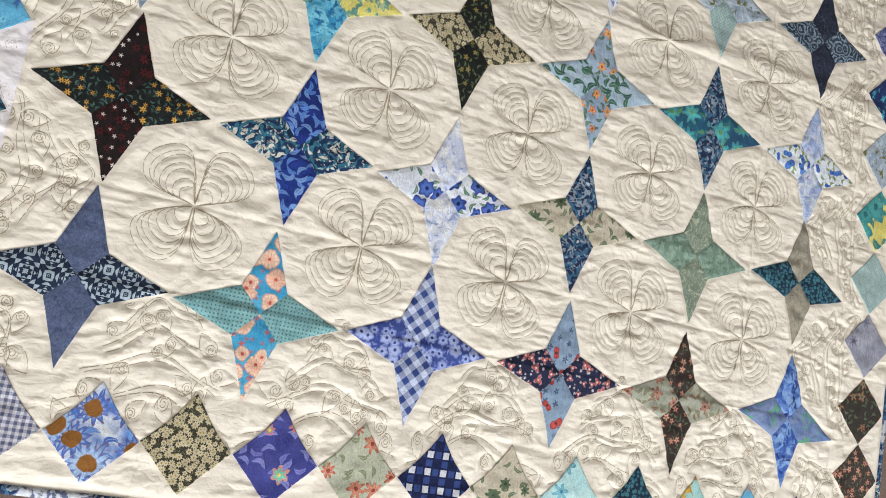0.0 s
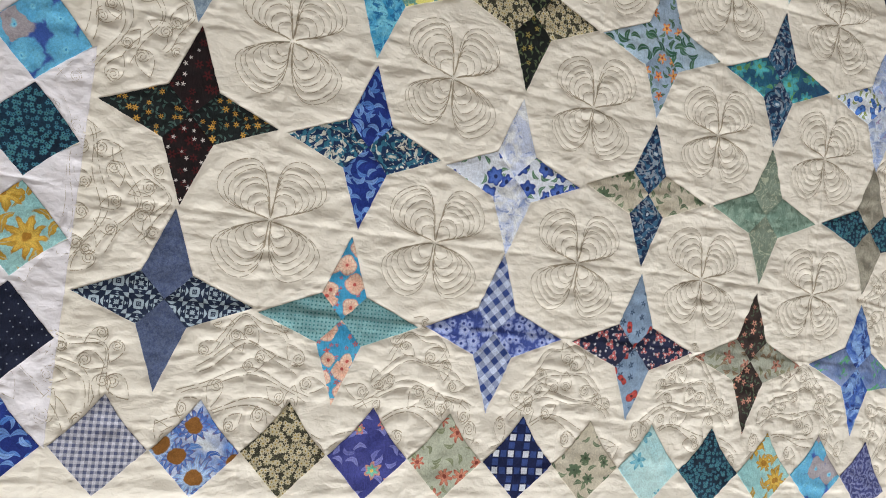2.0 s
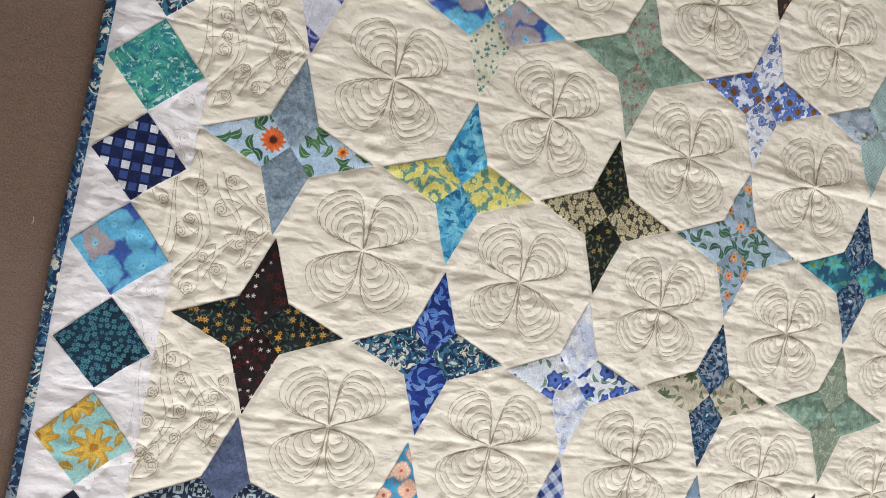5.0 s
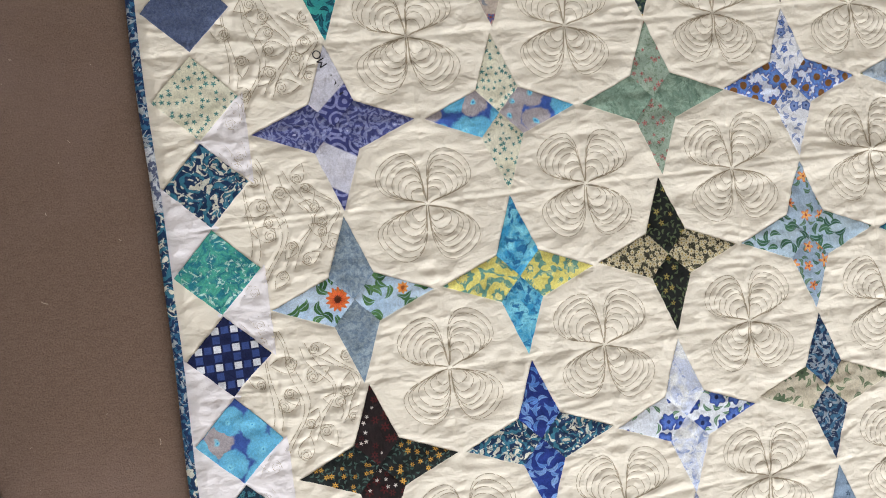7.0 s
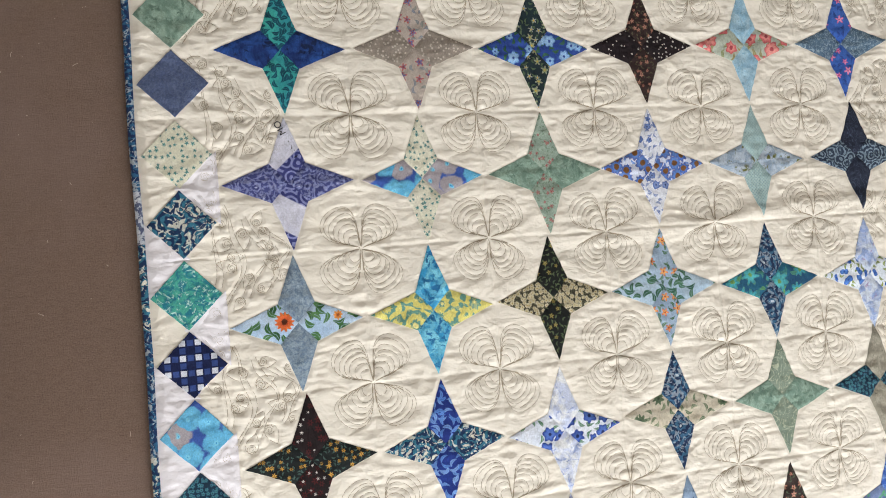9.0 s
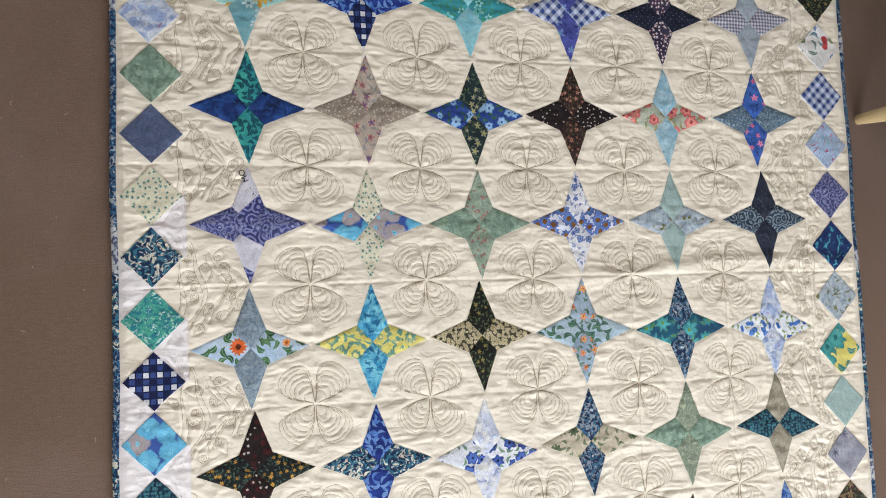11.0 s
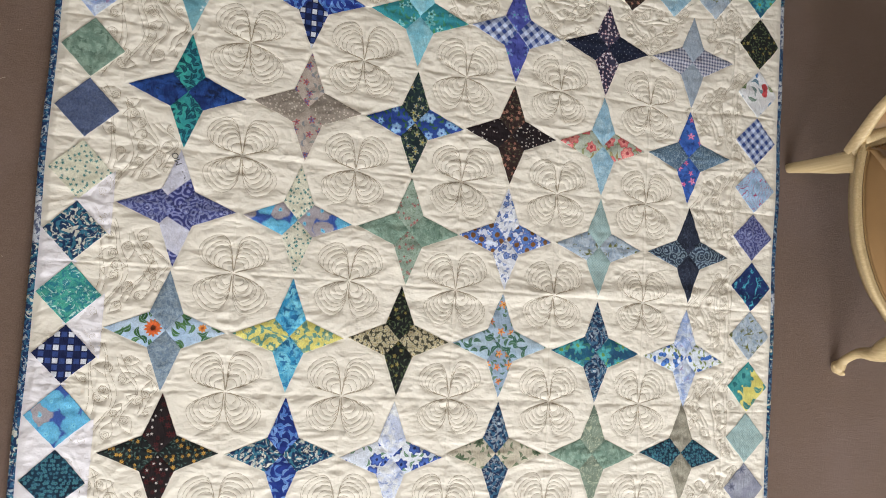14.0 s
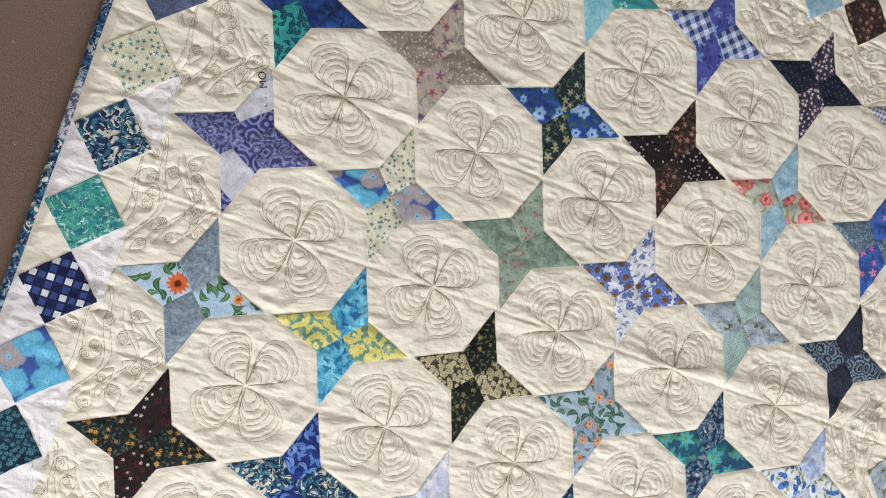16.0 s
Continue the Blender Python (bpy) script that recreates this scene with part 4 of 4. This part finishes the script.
def tan_cloth():
    n = Nodes("tan_upholstery", 0.9, 0.2, 0.2)
    at = n.place(shift=False)
    weave = n.noise(at, 700.0, 2.0)
    c = n.mix(n.noise(at, 9.0, 3.0), rgb("8c6c45"), rgb("99784f"))
    return n.done(n.mix(n.m("MULTIPLY", weave, 0.4), c, rgb("76593a")), weave, 0.0006, 0.5)


PAINT, TAN = wood_paint(), tan_cloth()
GIMP = Nodes("tan_braid", 0.8).done(rgb("9a7c52"))
chair = tagged(new("low_chair"), "low cream painted chair with curved legs and tan padded seat", "chair")
chair.matrix_basis = pose(7.5 * S, 3.4 * S, 0, 0, 0, 20)


def limb(name, stations, parent, label="", sides=10):
    """A turned or carved member: stations of x, y, z, half width, half depth; rings lie level or across the run."""
    p = smoothed(stations, 6)
    rings = []
    for n in range(len(p)):
        way = Vector(p[min(n + 1, len(p) - 1)][:3] - p[max(n - 1, 0)][:3]).normalized()
        one = Vector((0, 1, 0)).cross(way)
        one = one.normalized() if one.length > 0.05 else Vector((1, 0, 0))
        two = way.cross(one).normalized()
        ring = []
        for k in range(sides):
            a = 2 * math.pi * k / sides
            ca, sa = math.cos(a), math.sin(a)
            ca, sa = math.copysign(abs(ca) ** 0.7, ca), math.copysign(abs(sa) ** 0.7, sa)
            ring.append(Vector(p[n][:3]) + one * ca * p[n][3] + two * sa * p[n][4])
        rings.append(ring)
    return part(name, sweep(rings), PAINT, parent, label)


SEAT_Z = 0.237
RIM = [(-0.20, 0.262), (-0.237, 0.204), (-0.266, 0.132), (-0.286, 0.044), (-0.283, -0.05), (-0.262, -0.123), (-0.215, -0.215), (-0.12, -0.275), (0.0, -0.285)]
rim = smoothed(RIM, 8)
rim = np.concatenate([rim, rim[::-1][1:] * (-1, 1)])
back_edge = np.c_[np.linspace(0.20, -0.20, 14)[1:-1], np.full(12, 0.262)]
rim = np.concatenate([rim, back_edge])


def inset(line, by):
    nxt, prv = np.roll(line, -1, axis=0), np.roll(line, 1, axis=0)
    way = nxt - prv
    way /= np.hypot(way[:, 0], way[:, 1])[:, None]
    return line + np.c_[-way[:, 1], way[:, 0]] * by


PROFILE = ((0.032, -0.055), (0.027, -0.042), (0.014, -0.026), (0.006, -0.014), (0.001, -0.005), (0.002, 0.0), (0.006, 0.003), (0.010, 0.0005), (0.013, 0.003), (0.017, 0.001), (0.034, -0.05))
rings = [[(*p, SEAT_Z + z) for p in inset(rim, by)] for by, z in PROFILE]
part("seat_rail", sweep([list(r) for r in zip(*rings)], True), PAINT, chair, "moulded cream painted seat rail")
rings = []
for k, (by, z) in enumerate(((0.0185, -0.004), (0.024, 0.010), (0.050, 0.022), (0.085, 0.034), (0.13, 0.040), (0.19, 0.042))):
    rings.append([(*p, SEAT_Z + z) for p in (inset(rim, by) if by < 0.1 else rim * (1 - by / 0.26) * 0.98)])
part("seat_cushion", sweep(rings), TAN, chair, "tan upholstered seat pad")
verts, faces = [], []
trim = inset(rim, 0.0200)
for n in range(len(trim)):
    for k in range(3):
        p = trim[n] + (trim[(n + 1) % len(trim)] - trim[n]) * k / 3
        base = len(verts)
        for a, b, c in ((1, 0, 0), (-1, 0, 0), (0, 1, 0), (0, -1, 0), (0, 0, 1)):
            verts.append((p[0] + a * 0.0035, p[1] + b * 0.0035, SEAT_Z + 0.002 + c * 0.004))
        faces += [[base + q for q in f] for f in ((0, 2, 4), (2, 1, 4), (1, 3, 4), (3, 0, 4))]
part("braid", (verts, faces), GIMP, chair, "row of tan gimp braid")
for side in (-1, 1):
    limb("front_leg", [(side * 0.228, -0.268, 0.006, 0.012, 0.015), (side * 0.230, -0.272, 0.018, 0.013, 0.016), (side * 0.220, -0.255, 0.034, 0.010, 0.011), (side * 0.210, -0.238, 0.075, 0.011, 0.012), (side * 0.214, -0.236, 0.125, 0.016, 0.017), (side * 0.212, -0.222, 0.17, 0.026, 0.028), (side * 0.200, -0.200, 0.205, 0.022, 0.024)], chair, "curved leg with a scrolled foot")
    bm = bmesh.new()
    for k in range(40):
        a = k / 39 * 4 * math.pi
        r = 0.011 * (1 - k / 52)
        bmesh.ops.create_icosphere(bm, subdivisions=1, radius=0.0034, matrix=Matrix.Translation((side * (0.230 + 0.004 * k / 39) + side * r * 0.3 * math.cos(a), -0.286 + r * 0.6 * math.cos(a), 0.021 + r * math.sin(a))))
    part("foot_scroll", bm, PAINT, chair, "carved scroll")
    limb("rear_leg", [(side * 0.208, 0.239, 0.004, 0.011, 0.012), (side * 0.209, 0.238, 0.02, 0.012, 0.013), (side * 0.209, 0.233, 0.08, 0.013, 0.017), (side * 0.207, 0.227, 0.15, 0.015, 0.023), (side * 0.203, 0.224, 0.212, 0.016, 0.028)], chair, "raked square back leg")
    limb("back_stile", [(side * 0.205, 0.245, 0.20, 0.014, 0.016), (side * 0.192, 0.295, 0.255, 0.010, 0.013), (side * 0.178, 0.332, 0.30, 0.010, 0.012), (side * 0.165, 0.38, 0.40, 0.010, 0.012), (side * 0.11, 0.425, 0.52, 0.010, 0.012), (0.0, 0.445, 0.57, 0.010, 0.014)], chair, "moulded back frame")
limb("back_rail", [(-0.195, 0.268, 0.24, 0.010, 0.013), (-0.1, 0.272, 0.245, 0.010, 0.013), (0.1, 0.272, 0.245, 0.010, 0.013), (0.195, 0.268, 0.24, 0.010, 0.013)], chair)
rows = []
for z, y, w in ((0.25, 0.285, 0.180), (0.32, 0.338, 0.165), (0.42, 0.385, 0.148), (0.53, 0.425, 0.085)):
    rows.append([(x * w, y - 0.012 * (1 - x * x), z) for x in np.linspace(-1, 1, 12)] + [(x * w, y + 0.006, z) for x in np.linspace(1, -1, 12)])
part("back_pad", sweep(rows), TAN, chair, "tan upholstered back")

# ---------------------------------------------------------------- side table
def pine():
    n = Nodes("golden_pine", 0.4, 0.0, 0.4)
    at = n.place(shift=False)
    ring = n.noise(n.v("MULTIPLY", at, (9.0, 1.0, 9.0)), 9.0, 4.0, 0.6, 1.4)
    c = n.mix(n.step(ring, 0.35, 0.65), rgb("b07a34"), rgb("d9a85c"))
    return n.done(c, ring, 0.0006, 0.3)


PINE = pine()
table = tagged(new("side_table"), "small white painted table with a pine lower shelf", "table")
tx1, ty0, ty1 = -2.0 * S - 0.009, 0.985 * S, 3.187 * S + 0.012
tx0, leg = tx1 - 0.36, 0.045
for x in (tx0, tx1 - leg):
    for y in (ty0, ty1 - leg):
        part("table_leg", box(bmesh.new(), x, x + leg, y, y + leg, 0.0, 0.46, 0.003), GLOSS, table, smooth=False)
for name, sides in (("shelf_rail", (tx1 - leg + 0.008, tx1 - 0.012, ty0 + leg, ty1 - leg)), ("shelf_rail", (tx0 + 0.012, tx0 + leg - 0.008, ty0 + leg, ty1 - leg)), ("shelf_rail", (tx0 + leg, tx1 - leg, ty0 + 0.01, ty0 + leg - 0.01)), ("shelf_rail", (tx0 + leg, tx1 - leg, ty1 - leg + 0.01, ty1 - 0.01))):
    part(name, box(bmesh.new(), *sides, 0.055, 0.10, 0.002), GLOSS, table, smooth=False)
for k in range(4):
    w = (tx1 - tx0 - 2 * leg) / 4
    part("shelf_board", box(bmesh.new(), tx0 + leg + k * w + 0.001, tx0 + leg + (k + 1) * w - 0.001, ty0 + leg + 0.002, ty1 - leg - 0.002, 0.066, 0.082, 0.002), PINE, table, "golden pine board", smooth=False)
part("tabletop", box(bmesh.new(), tx0 - 0.02, tx1 + 0.005, ty0 - 0.01, ty1 + 0.01, 0.462, 0.485, 0.005), GLOSS, table, smooth=False)

# ---------------------------------------------------------------- lint on the carpet
LINT = Nodes("pale_lint", 0.9).done(rgb("b9ab9c"))
verts, faces = [], []
for k in range(90):
    zone = rng.uniform()
    x, y = (rng.uniform(-0.46, -0.27), rng.uniform(-0.3, 1.5)) if zone < 0.6 else (rng.uniform(1.45, 2.3), rng.uniform(-0.2, 1.4))
    turn, size, bend = rng.uniform(0, 6.28), rng.choice((0.0015, 0.002, 0.004, 0.009)), rng.uniform(-2, 2)
    base = len(verts)
    for n in range(6):
        a = turn + bend * n / 5
        x, y = x + size / 5 * math.cos(a), y + size / 5 * math.sin(a)
        for s in (-0.0004, 0.0004):
            verts.append((x - s * math.sin(a), y + s * math.cos(a), 0.0024 + 0.0006 * math.sin(n)))
    faces += [[base + 2 * n, base + 2 * n + 1, base + 2 * n + 3, base + 2 * n + 2] for n in range(5)]
tagged(part("lint", (verts, faces), LINT), "pale bits of lint and thread on the carpet", "lint", kind="stuff")
